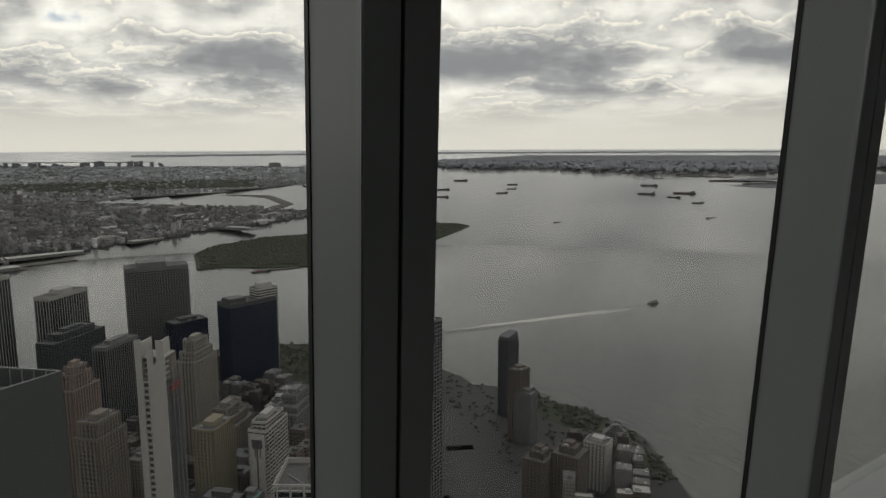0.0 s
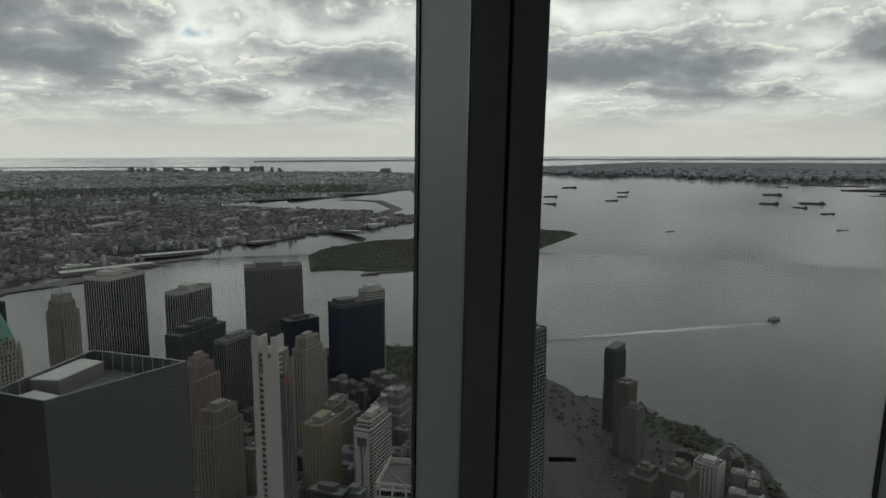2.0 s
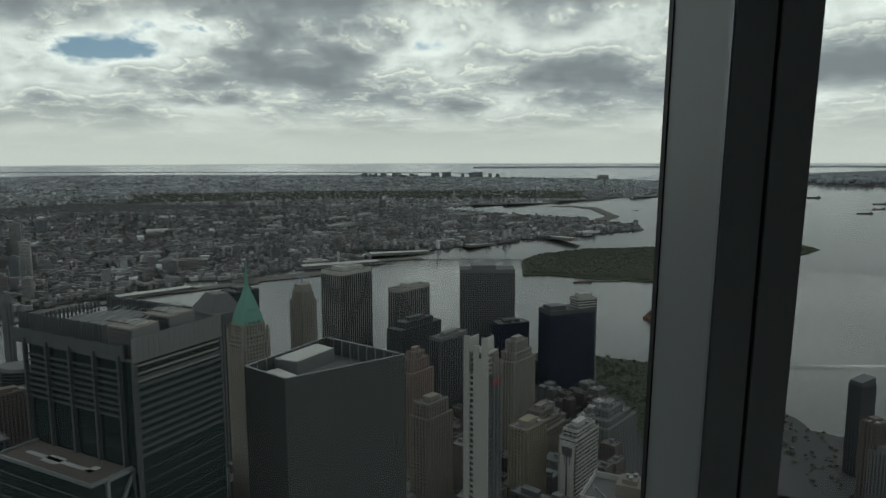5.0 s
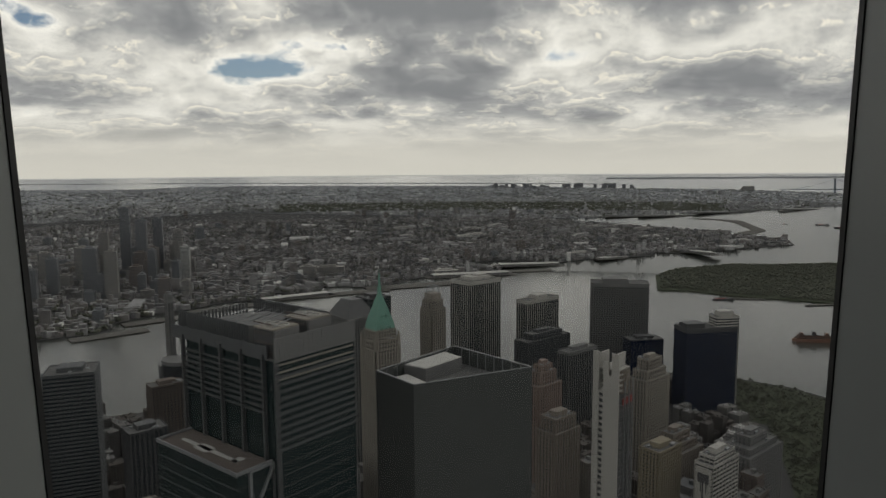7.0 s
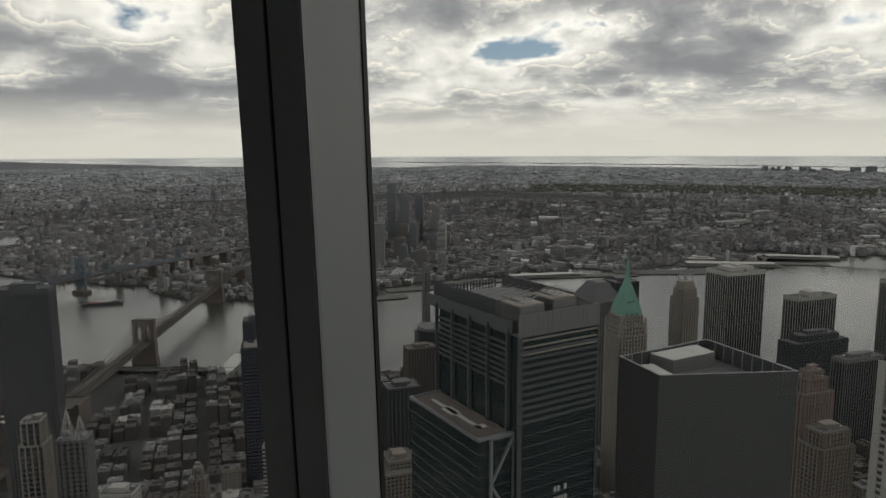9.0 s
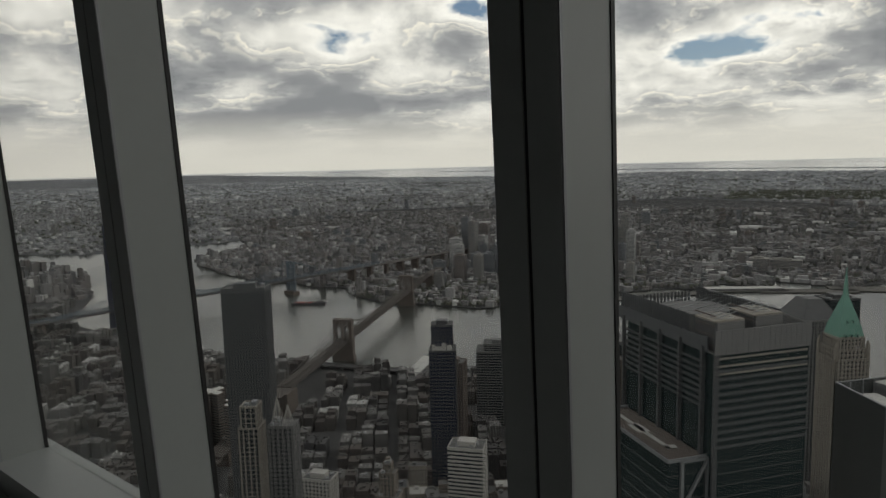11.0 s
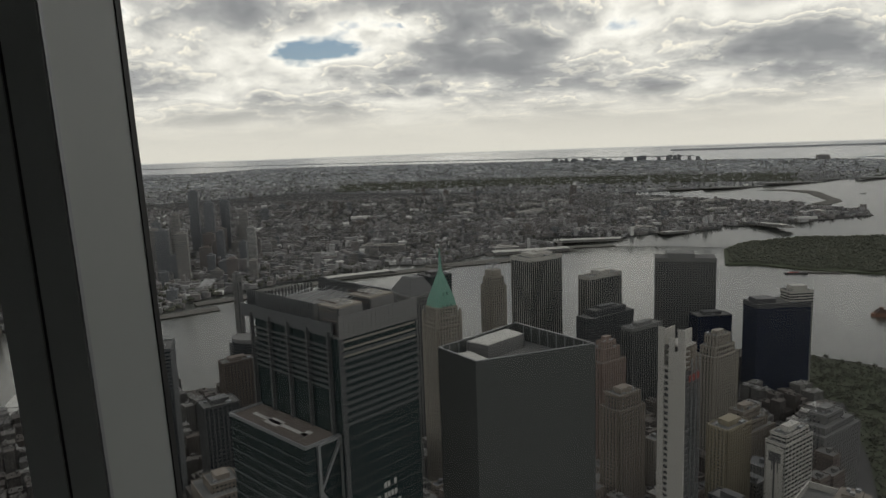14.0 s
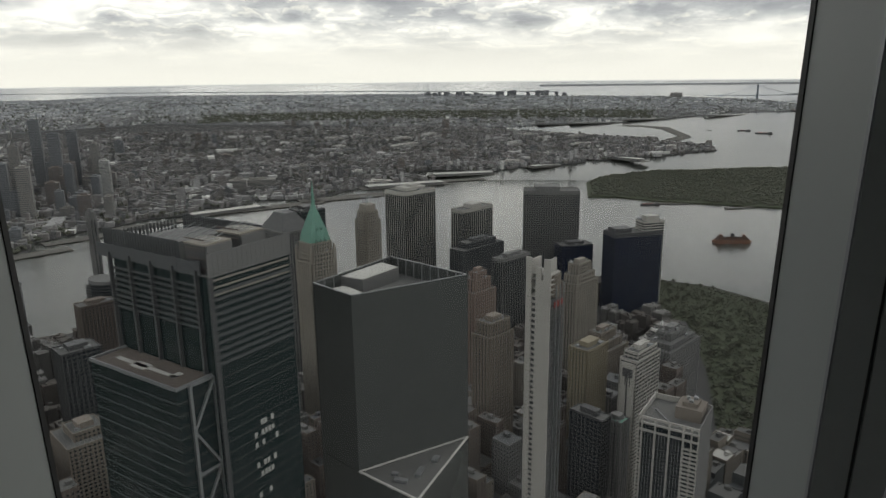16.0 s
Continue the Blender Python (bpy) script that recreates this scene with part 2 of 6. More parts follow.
M = dict(
    water=mat_water(), pane=mat_pane(),
    panel=mat("grey_metal_panel", (0.30, 0.318, 0.311), 0.45, 0.0, 0.06, 3, 40),
    front=mat("dark_metal_cover", (0.29, 0.315, 0.305), 0.5, 0.0, 0.1, 3, 40),
    gasket=mat("black_gasket", (0.012, 0.012, 0.012), 0.6, 0, 0.1),
    room=mat("dark_room_paint", (0.45, 0.45, 0.45), 0.8, 0, 0.1, 0.5, 8),
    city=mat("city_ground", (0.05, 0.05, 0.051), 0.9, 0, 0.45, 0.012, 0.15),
    # next two: distance haze put into the ground colour as a paler tone
    far_city=mat("hazed_city_ground", (0.17, 0.176, 0.186), 0.95, 0, 0.55, 0.004, 0.05),
    haze_coast=mat("hazed_far_coast", (0.34, 0.35, 0.37), 0.95, 0, 0.2, 0.002, 0.02),
    road=mat("asphalt", (0.055, 0.055, 0.057), 0.9, 0, 0.25, 0.03, 0.4),
    grass=mat("park_grass", (0.045, 0.055, 0.03), 0.95, 0, 0.4, 0.02, 0.3),
    leaf=mat("spring_tree_crowns", (0.055, 0.060, 0.040), 0.95, 0, 0.5, 0.03, 0.4),
    stone=mat("limestone", (0.26, 0.24, 0.21), 0.85, 0, 0.3, 0.04, 0.4),
    brown=mat("brown_brick", (0.125, 0.104, 0.092), 0.9, 0, 0.3, 0.04, 0.4),
    rose=mat("rose_brick", (0.235, 0.185, 0.162), 0.9, 0, 0.25, 0.04, 0.4),
    tan=mat("tan_brick", (0.195, 0.172, 0.148), 0.9, 0, 0.3, 0.04, 0.4),
    yellow=mat("yellow_brick", (0.235, 0.208, 0.152), 0.85, 0, 0.2, 0.05, 0.4),
    white=mat("pale_concrete", (0.40, 0.39, 0.365), 0.75, 0, 0.15, 0.05, 0.4),
    grey=mat("grey_concrete", (0.155, 0.156, 0.155), 0.8, 0, 0.25, 0.05, 0.4),
    slate=mat("slate_cladding", (0.075, 0.08, 0.085), 0.6, 0, 0.2, 0.05, 0.4),
    dark=mat("dark_cladding", (0.06, 0.062, 0.066), 0.5, 0, 0.2, 0.05, 0.4),
    roof=mat("roof_membrane", (0.12, 0.12, 0.118), 0.9, 0, 0.35, 0.08, 0.6),
    pale_roof=mat("pale_roof_membrane", (0.48, 0.475, 0.45), 0.85, 0, 0.25, 0.1, 0.6),
    copper=mat("green_copper", (0.14, 0.29, 0.235), 0.7, 0, 0.3, 0.15, 0.8),
    glass=mat("dark_window_glass", (0.022, 0.027, 0.032), 0.16, 0, 0.3, 0.03, 0.3),
    mirror=mat("smooth_facade_glass", (0.085, 0.092, 0.09), 0.24, 0.2, 0.02, 0.01, 0.03),
    teal=mat("green_blue_facade_glass", (0.016, 0.028, 0.029), 0.12, 0.1, 0.25, 0.03, 0.2),
    navy=mat("navy_facade_glass", (0.012, 0.018, 0.040), 0.2, 0, 0.25, 0.03, 0.2),
    steel=mat("bare_steel", (0.28, 0.29, 0.30), 0.45, 0.6, 0.15, 0.1, 1),
    orange=mat("ferry_orange", (0.17, 0.085, 0.055), 0.6, 0, 0.15, 0.2, 1),
    red=mat("red_paint", (0.30, 0.07, 0.06), 0.6, 0, 0.15, 0.2, 1),
    hull=mat("dark_hull", (0.05, 0.05, 0.055), 0.6, 0, 0.2, 0.1, 1),
    bridge_stone=mat("bridge_granite", (0.12, 0.10, 0.088), 0.9, 0, 0.3, 0.05, 0.5),
    bridge_deck=mat("bridge_deck", (0.075, 0.065, 0.058), 0.9, 0, 0.25, 0.05, 0.5),
    bridge_blue=mat("blue_grey_bridge_steel", (0.12, 0.15, 0.18), 0.7, 0.1, 0.2, 0.05, 0.5),
    cable=mat("cable_steel", (0.2, 0.19, 0.18), 0.7, 0.3, 0.2),
    pier=mat("pier_deck", (0.115, 0.11, 0.10), 0.9, 0, 0.4, 0.03, 0.3),
)
# haze put into the house colours: paler and bluer farther out
M["houses"] = mat_roofs("hazed_houses", ((0.0, (0.125, 0.128, 0.137)), (0.4, (0.19, 0.178, 0.172)), (0.7, (0.235, 0.233, 0.234)), (0.88, (0.30, 0.30, 0.302)), (0.96, (0.36, 0.36, 0.36)), (1.0, (0.66, 0.66, 0.64))), patchy=0.6)
M["houses_inland"] = mat_roofs("hazed_inland_houses", ((0.0, (0.20, 0.208, 0.222)), (0.4, (0.28, 0.28, 0.285)), (0.75, (0.34, 0.345, 0.355)), (0.93, (0.44, 0.445, 0.45)), (1.0, (0.72, 0.72, 0.70))), patchy=0.8)
M["houses_far"] = mat_roofs("hazed_horizon_houses", ((0.0, (0.32, 0.335, 0.36)), (0.5, (0.40, 0.415, 0.435)), (0.9, (0.50, 0.51, 0.525)), (1.0, (0.75, 0.75, 0.74))), patchy=0.6)
M["sheds"] = mat_roofs("pale_shed_roofs", ((0.0, (0.16, 0.16, 0.165)), (0.6, (0.34, 0.34, 0.34)), (1.0, (0.7, 0.7, 0.68))))
# distant walls, greyed and lifted: haze mixed into their colour
M["far_wall_a"] = mat("hazed_grey_walls", (0.17, 0.178, 0.19), 0.85, 0, 0.2, 0.02, 0.2)
M["far_wall_b"] = mat("hazed_beige_walls", (0.25, 0.24, 0.225), 0.85, 0, 0.2, 0.02, 0.2)
M["far_wall_c"] = mat("hazed_brick_walls", (0.17, 0.145, 0.132), 0.85, 0, 0.2, 0.02, 0.2)
M["far_wall_d"] = mat("far_pale_walls", (0.40, 0.40, 0.39), 0.85, 0, 0.2, 0.02, 0.2)
M["far_window"] = mat("far_windows", (0.09, 0.098, 0.108), 0.35, 0, 0.2, 0.02, 0.2)
M["low_roofs"] = mat_roofs("low_city_roofs", ((0.0, (0.05, 0.05, 0.052)), (0.4, (0.085, 0.072, 0.064)), (0.7, (0.11, 0.108, 0.105)), (0.92, (0.15, 0.145, 0.14)), (1.0, (0.4, 0.4, 0.39))))
M["clutter"] = mat_roofs("roof_clutter_metal", ((0.0, (0.05, 0.05, 0.05)), (0.5, (0.12, 0.115, 0.11)), (0.8, (0.25, 0.25, 0.25)), (1.0, (0.6, 0.6, 0.58))))
# hill woods carry the haze of the bay in their bluish grey
M["hills"] = mat_roofs("hazed_hill_woods", ((0.0, (0.19, 0.203, 0.225)), (0.6, (0.24, 0.252, 0.27)), (1.0, (0.32, 0.325, 0.335))), 0.95)
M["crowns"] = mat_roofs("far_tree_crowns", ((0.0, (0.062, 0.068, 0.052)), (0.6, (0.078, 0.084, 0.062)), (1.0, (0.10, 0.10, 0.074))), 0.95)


# ---- making meshes ----
def link(name, bm, material, parent=None, label=""):
    me = bpy.data.meshes.new(name)
    bm.to_mesh(me)
    bm.free()
    return put(name, me, material, parent, label)


def put(name, me, material=None, parent=None, label="", at=None):
    if material is not None and not me.materials:
        me.materials.append(material)
    ob = new(name, me)
    if parent is not None:
        ob.parent = parent
    if label:
        ob["label"] = label
    if at is not None:
        ob.matrix_basis = at
    return ob


def part(name, bm, material, parent, label=""):
    return link(name, bm, material, parent, label)


def box(bm, x0, x1, y0, y1, z0, z1, m=None, bottom=True):
    vs = [bm.verts.new((x, y, z)) for z in (z0, z1) for x, y in ((x0, y0), (x1, y0), (x1, y1), (x0, y1))]
    faces = [(4, 5, 6, 7), (0, 1, 5, 4), (1, 2, 6, 5), (2, 3, 7, 6), (3, 0, 4, 7)] + ([(3, 2, 1, 0)] if bottom else [])
    for f in faces:
        bm.faces.new([vs[i] for i in f])
    if m is not None:
        bmesh.ops.transform(bm, matrix=m, verts=vs)
    return vs


def boxes(*rows):
    bm = bmesh.new()
    for r in rows:
        box(bm, *r)
    return bm


def box_mesh(name, material, *rows):
    bm = boxes(*rows)
    me = bpy.data.meshes.new(name)
    bm.to_mesh(me)
    bm.free()
    me.materials.append(material)
    return me


def prism(bm, points, z0, z1, top=1.0, cx=0.0, cy=0.0):
    """An upright prism over a plan; its top may be drawn in towards cx, cy."""
    lo = [bm.verts.new((x, y, z0)) for x, y in points]
    hi = [bm.verts.new((cx + (x - cx) * top, cy + (y - cy) * top, z1)) for x, y in points]
    n = len(points)
    for i in range(n):
        bm.faces.new((lo[i], lo[(i + 1) % n], hi[(i + 1) % n], hi[i]))
    bm.faces.new(hi)
    bm.faces.new(lo[::-1])


def bar(bm, a, b, r, sides=4):
    """A straight bar from a to b."""
    a, b = Vector(a), Vector(b)
    turn = (b - a).to_track_quat("Z", "Y").to_matrix()
    rings = []
    for p in (a, b):
        rings.append([bm.verts.new(p + turn @ Vector((r * math.cos(2 * math.pi * (i + .5) / sides), r * math.sin(2 * math.pi * (i + .5) / sides), 0))) for i in range(sides)])
    for i in range(sides):
        bm.faces.new((rings[0][i], rings[0][(i + 1) % sides], rings[1][(i + 1) % sides], rings[1][i]))
    bm.faces.new(rings[0][::-1])
    bm.faces.new(rings[1])


def thing(name, label, category, at=None, group="", kind=""):
    ob = new(name)
    if at is not None:
        ob.matrix_basis = at
    return tagged(ob, label, category, group, kind)


# ---- distance: past NEAR metres everything draws in towards the camera along its own line of sight ----
NEAR, SLOPE = 2600.0, 0.1456


def shrink(r):
    return 1.0 if r <= NEAR else (EYE + SLOPE * NEAR) / (EYE + SLOPE * r)


def far(x, y, z):
    k = shrink(math.hypot(x, y))
    return (x * k, y * k, EYE + (z - EYE) * k)


RINGS = (2600, 2750, 2900, 3100, 3300, 3500, 3800, 4200, 4700, 5300, 6100, 7200, 8600, 10500, 13000, 16500, 21500, 28000)
SECTORS = 72


def sheet(name, plan, z, material, label, category):
    """A level piece of land or water over a plan, cut finely enough to follow far(), with an edge down to the water."""
    rim = []
    for (ax, ay), (bx, by) in zip(plan, plan[1:] + plan[:1]):
        n = max(1, int(math.hypot(bx - ax, by - ay) / (0.08 * max(2500, math.hypot(ax, ay)))))
        rim += [Vector((ax + (bx - ax) * i / n, ay + (by - ay) * i / n)) for i in range(n)]
    pts = list(rim)
    for r in RINGS:
        for i in range(SECTORS):
            a = 2 * math.pi * (i + 0.5) / SECTORS
            x, y = r * math.cos(a), r * math.sin(a)
            if inside(x, y, plan):
                pts.append(Vector((x, y)))
    out = delaunay_2d_cdt(pts, [], [list(range(len(rim)))], 1, 0.01)
    verts = [far(v.x, v.y, z) for v in out[0]]
    faces = [tuple(f) for f in out[2]]
    for p, q in zip(rim, rim[1:] + rim[:1]):
        base = len(verts)
        verts += [far(p.x, p.y, z), far(q.x, q.y, z), far(q.x, q.y, -1), far(p.x, p.y, -1)]
        faces.append((base, base + 1, base + 2, base + 3))
    me = bpy.data.meshes.new(name)
    me.from_pydata(verts, [], faces)
    me.materials.append(material)
    return tagged(new(name, me), label, category, kind="structure")


def inside(x, y, plan):
    hit = False
    for (ax, ay), (bx, by) in zip(plan, plan[1:] + plan[:1]):
        if (ay > y) != (by > y) and x < (bx - ax) * (y - ay) / (by - ay) + ax:
            hit = not hit
    return hit


# ---- land and water ----
BIG = 37500
DISC = [(BIG * math.cos(2 * math.pi * i / SECTORS), BIG * math.sin(2 * math.pi * i / SECTORS)) for i in range(SECTORS)]
sheet("water", DISC, 0.0, M["water"], "grey rippled harbour water under a cloudy sky", "water")

MANHATTAN = [(1457, -312), (1294, -436), (1164, -539), (1003, -672), (800, -840), (640, -985), (480, -1120), (330, -1235), (200, -1290),
             (60, -1318), (-74, -1321), (-168, -1294), (-259, -1216), (-310, -1130), (-354, -1038), (-359, -995), (-444, -945), (-440, -898),
             (-481, -852), (-507, -737), (-488, -662), (-470, -600), (-440, -400), (-420, 0), (-420, 1500), (3600, 1500), (3204, -105), (2984, -193), (2689, -255), (2300, -235), (1950, -140)]
sheet("ground", MANHATTAN, 2.5, M["city"], "grey paved ground of the crowded city tip", "ground")

BROOKLYN = [(2920, -690), (2740, -676), (2473, -690), (2264, -724), (2110, -815), (2001, -830), (1929, -907), (1800, -870), (1666, -882), (1560, -961), (1415, -1044),
            (1407, -1114), (1308, -1221), (1377, -1305), (1353, -1456), (1324, -1497), (1290, -1620), (1200, -1700), (1230, -1800), (1100, -1850),
            (1150, -1960), (960, -2010), (928, -2177), (896, -2309), (721, -2369), (690, -2487), (877, -2574), (860, -2620), (766, -2763),
            (514, -2773), (429, -2895), (181, -3093), (178, -3242), (113, -3209), (-88, -3353), (-454, -3735), (-454, -3997), (-150, -4240),
            (-200, -4420), (150, -4480), (401, -4700), (782, -4900), (1126, -5200), (4000, -5200), (5000, -2600), (4800, -1300), (3600, -1100), (3345, -1045), (3147, -950), (3100, -800)]
sheet("ground_across_river", BROOKLYN, 2.5, M["city"], "grey built-up ground across the river", "ground")
FAR_LAND = [(1126, -5206), (816, -5260), (650, -5571), (260, -5740), (-332, -6296), (-599, -6728), (-901, -6835),
            (-1014, -7319), (-1692, -7664), (-2000, -9500), (-1800, -11000), (-500, -12500), (1500, -13000), (4246, -14500), (10395, -14000),
            (11156, -13000), (10723, -11245), (11514, -10710), (16000, -9000), (34000, -9000), (36000, 3000), (30000, 9000), (9000, 6000),
            (5200, 1200), (3760, -100), (3530, -340), (3580, -700), (3540, -860), (3520, -970), (3606, -1094), (4806, -1294), (5006, -2600), (4006, -5206)]
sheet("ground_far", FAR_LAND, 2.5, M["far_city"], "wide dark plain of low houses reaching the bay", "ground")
ISLAND = [(108, -2223), (20, -2240), (-99, -2191), (-245, -2172), (-471, -2135), (-705, -2521), (-1071, -3022), (-1049, -3146), (-905, -3190),
          (-667, -3105), (-322, -2956), (-100, -2882), (91, -2671), (129, -2521)]
sheet("ground_island", ISLAND, 3.5, M["grass"], "low wooded island with grass and a stone edge", "ground")
sheet("ground_basin", [(-295, -4240), (-395, -4517), (-300, -5300), (-80, -5480), (60, -5420), (-120, -5350), (-240, -5150), (-320, -4540), (-230, -4330)], 3.0, M["pier"], "narrow breakwater round a harbour basin", "ground")
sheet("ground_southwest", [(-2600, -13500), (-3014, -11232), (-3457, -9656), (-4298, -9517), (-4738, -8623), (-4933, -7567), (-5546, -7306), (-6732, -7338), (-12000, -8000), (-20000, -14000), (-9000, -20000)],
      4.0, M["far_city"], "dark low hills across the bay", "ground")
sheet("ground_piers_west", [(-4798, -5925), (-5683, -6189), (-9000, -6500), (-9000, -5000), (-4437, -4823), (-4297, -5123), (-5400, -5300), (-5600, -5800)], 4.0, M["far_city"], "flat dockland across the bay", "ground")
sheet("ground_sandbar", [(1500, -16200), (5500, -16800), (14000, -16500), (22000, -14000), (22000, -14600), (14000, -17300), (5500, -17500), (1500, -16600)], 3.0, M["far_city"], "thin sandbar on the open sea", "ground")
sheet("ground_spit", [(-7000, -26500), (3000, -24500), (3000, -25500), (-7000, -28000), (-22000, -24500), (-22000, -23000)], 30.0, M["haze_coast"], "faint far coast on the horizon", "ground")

# ---- the window wall of the observatory ----
N_OUT = Vector((0.29972857, -0.95402452, 0))
S_RIGHT = Vector((-0.95402452, -0.29972857, 0))
MUL_UP = Vector((-0.01397, 0.04535, 1.0))
PITCH, FRONT, REVEAL, DEEP = 1.52, 0.132, 0.061, 0.212
ZLO, ZHI = -1.36, 2.2
WALL = Matrix(((S_RIGHT.x, N_OUT.x, MUL_UP.x, 0), (S_RIGHT.y, N_OUT.y, MUL_UP.y, 0), (0, 0, 1, EYE), (0, 0, 0, 1)))


def slanted(bm):
    bmesh.ops.transform(bm, matrix=WALL, verts=bm.verts[:])
    return bm


def mullion(k, n):
    c = k * PITCH
    root = tagged(link(f"mullion_{n}", slanted(boxes((c - REVEAL, c + REVEAL, -DEEP + 0.012, 0.0, ZLO, ZHI))), M["panel"]),
                  "tall leaning window post with grey metal sides", "window post", "window posts", "structure")
    h = FRONT / 2
    part("cover", slanted(boxes((c - h, c - 0.004, -DEEP, -DEEP + 0.012, ZLO, ZHI), )), M["front"], root, "dark metal cover strip")
    part("cover", slanted(boxes((c + 0.004, c + h, -DEEP, -DEEP + 0.012, ZLO, ZHI), )), M["front"], root, "dark metal cover strip")
    part("gasket", slanted(boxes((c - 0.004, c + 0.004, -DEEP + 0.004, -DEEP + 0.012, ZLO, ZHI))), M["gasket"], root, "black joint between the cover strips")
    for s in (-1, 1):
        part("bead", slanted(boxes(*[(c + s * (REVEAL + 0.001) - 0.0015, c + s * (REVEAL + 0.001) + 0.0015, -0.012, 0.004, ZLO, ZHI)])), M["gasket"], root)
        part("edge_trim", slanted(boxes((c + s * (h + 0.0015) - 0.0015, c + s * (h + 0.0015) + 0.0015, -DEEP + 0.002, -DEEP + 0.010, ZLO, ZHI))), M["steel"], root, "thin bright metal edge")


for i in range(-6, 7):
    mullion(i + 0.5, i + 7)
for i in range(-5, 7):
    c = (i - 0.0) * PITCH
    pane = tagged(link(f"window_{i + 6}", slanted(boxes((c - PITCH / 2 + 0.03, c + PITCH / 2 - 0.03, -0.003, 0.003, ZLO, ZHI))), M["pane"]),
                  "tall clear window pane", "window", "window panes", "structure")
    pane.visible_shadow = False
L = 6.5 * PITCH
tagged(link("sill", slanted(boxes((-L, L, -DEEP - 0.03, 0.05, ZLO - 0.05, ZLO))), M["panel"]), "grey metal window sill", "sill", kind="structure")
tagged(link("sill_apron", slanted(boxes((-L, L, -DEEP - 0.02, -DEEP, ZLO - 0.15, ZLO - 0.05))), M["front"]), "dark strip under the window sill", "sill", kind="structure")
tagged(link("ledge", slanted(boxes((-L, L, -0.62, -DEEP - 0.02, ZLO - 0.17, ZLO - 0.14))), M["panel"]), "grey metal ledge below the window sill", "ledge", kind="structure")
tagged(link("wall_below_window", slanted(boxes((-L, L, -0.61, -0.58, -1.62, ZLO - 0.17))), M["front"]), "dark panel below the windows", "wall", kind="structure")
ROOM = Matrix(((S_RIGHT.x, N_OUT.x, 0, 0), (S_RIGHT.y, N_OUT.y, 0, 0), (0, 0, 1, EYE), (0, 0, 0, 1)))


def level(*row):
    bm = boxes(row)
    bmesh.ops.transform(bm, matrix=ROOM, verts=bm.verts[:])
    return bm


tagged(link("floor", level(-L, L, -9, 0.3, -1.72, -1.62), M["room"]), "dark floor of the viewing room", "floor", kind="structure")
tagged(link("ceiling", level(-L, L, -9, 0.3, 2.2, 2.35), M["room"]), "dark ceiling of the viewing room", "ceiling", kind="structure")
tagged(link("wall_back", level(-L, L, -9.2, -9, -1.62, 2.2), M["room"]), "dark back wall of the viewing room", "wall", kind="structure")
tagged(link("wall_west", level(L, L + 0.2, -9, 0.3, -1.62, 2.2), M["room"]), "dark end wall of the viewing room", "wall", kind="structure")
tagged(link("wall_east", level(-L - 0.2, -L, -9, 0.3, -1.62, 2.2), M["room"]), "dark end wall of the viewing room", "wall", kind="structure")


# ---- towers ----
FOOTPRINTS = []


def spot_of(c, wr, dl, phi):
    """Centre of a rectangular plan from its nearest corner and the two sides that run from it."""
    a, b = radians(phi), radians(phi + 90)
    u, v = Vector((math.cos(a), math.sin(a))), Vector((math.cos(b), math.sin(b)))
    m = Vector(c) + u * wr / 2 + v * dl / 2
    FOOTPRINTS.append((m.x, m.y, max(wr, dl) * 0.62 + 8))
    return pose(m.x, m.y, 2.5, 0, 0, phi)


SHARED = {}


def shared(name, material, *rows):
    key = (name, material.name, rows)
    if key not in SHARED:
        SHARED[key] = box_mesh(name, material, *rows)
    return SHARED[key]


def grid_facade(root, w, d, z0, z1, wall, core, bay, floor, pier, band, proud=0.5):
    """A glazed core with wall piers and floor bands standing proud of it: the gaps between them are the windows."""
    x, y = w / 2 - proud, d / 2 - proud
    part("core", boxes((-x, x, -y, y, z0, z1)), core, root, "dark window glass")
    nx, ny = max(2, round(w / bay)), max(2, round(d / bay))
    rear = bmesh.new()
    if pier > 0:
        for n, length, across, turn in ((nx, w, d, 0), (ny, d, w, 90)):
            step = length / n
            me = shared("pier", wall, (-pier * step / 2, pier * step / 2, -proud, 0.0, 0.0, z1 - z0))
            for side in (0, 180):
                for i in range(n + 1):
                    s = -length / 2 + i * step
                    s = min(max(s, -length / 2 + pier * step / 2), length / 2 - pier * step / 2)
                    at = pose(0, 0, z0, 0, 0, turn + side) @ pose(s, across / 2, 0)
                    way = root.matrix_basis.to_3x3() @ at.to_3x3() @ Vector((0, 1, 0))
                    if way.dot(root.matrix_basis.translation) < 0:
                        put("pier", me, None, root, "", at)
                    else:
                        box(rear, -pier * step / 2, pier * step / 2, -proud, 0.0, 0.0, z1 - z0, at)
        part("rear_piers", rear, wall, root)["kind"] = "stuff"
    if band > 0:
        nf = max(1, round((z1 - z0) / floor))
        step = (z1 - z0) / nf
        b = proud * 0.35
        me = shared("floor_band", wall, (-w / 2 + b, w / 2 - b, -d / 2 + b, d / 2 - b, 0.0, band * step))
        for i in range(nf):
            put("floor_band", me, None, root, "", pose(0, 0, z0 + i * step + (1 - band) * step))


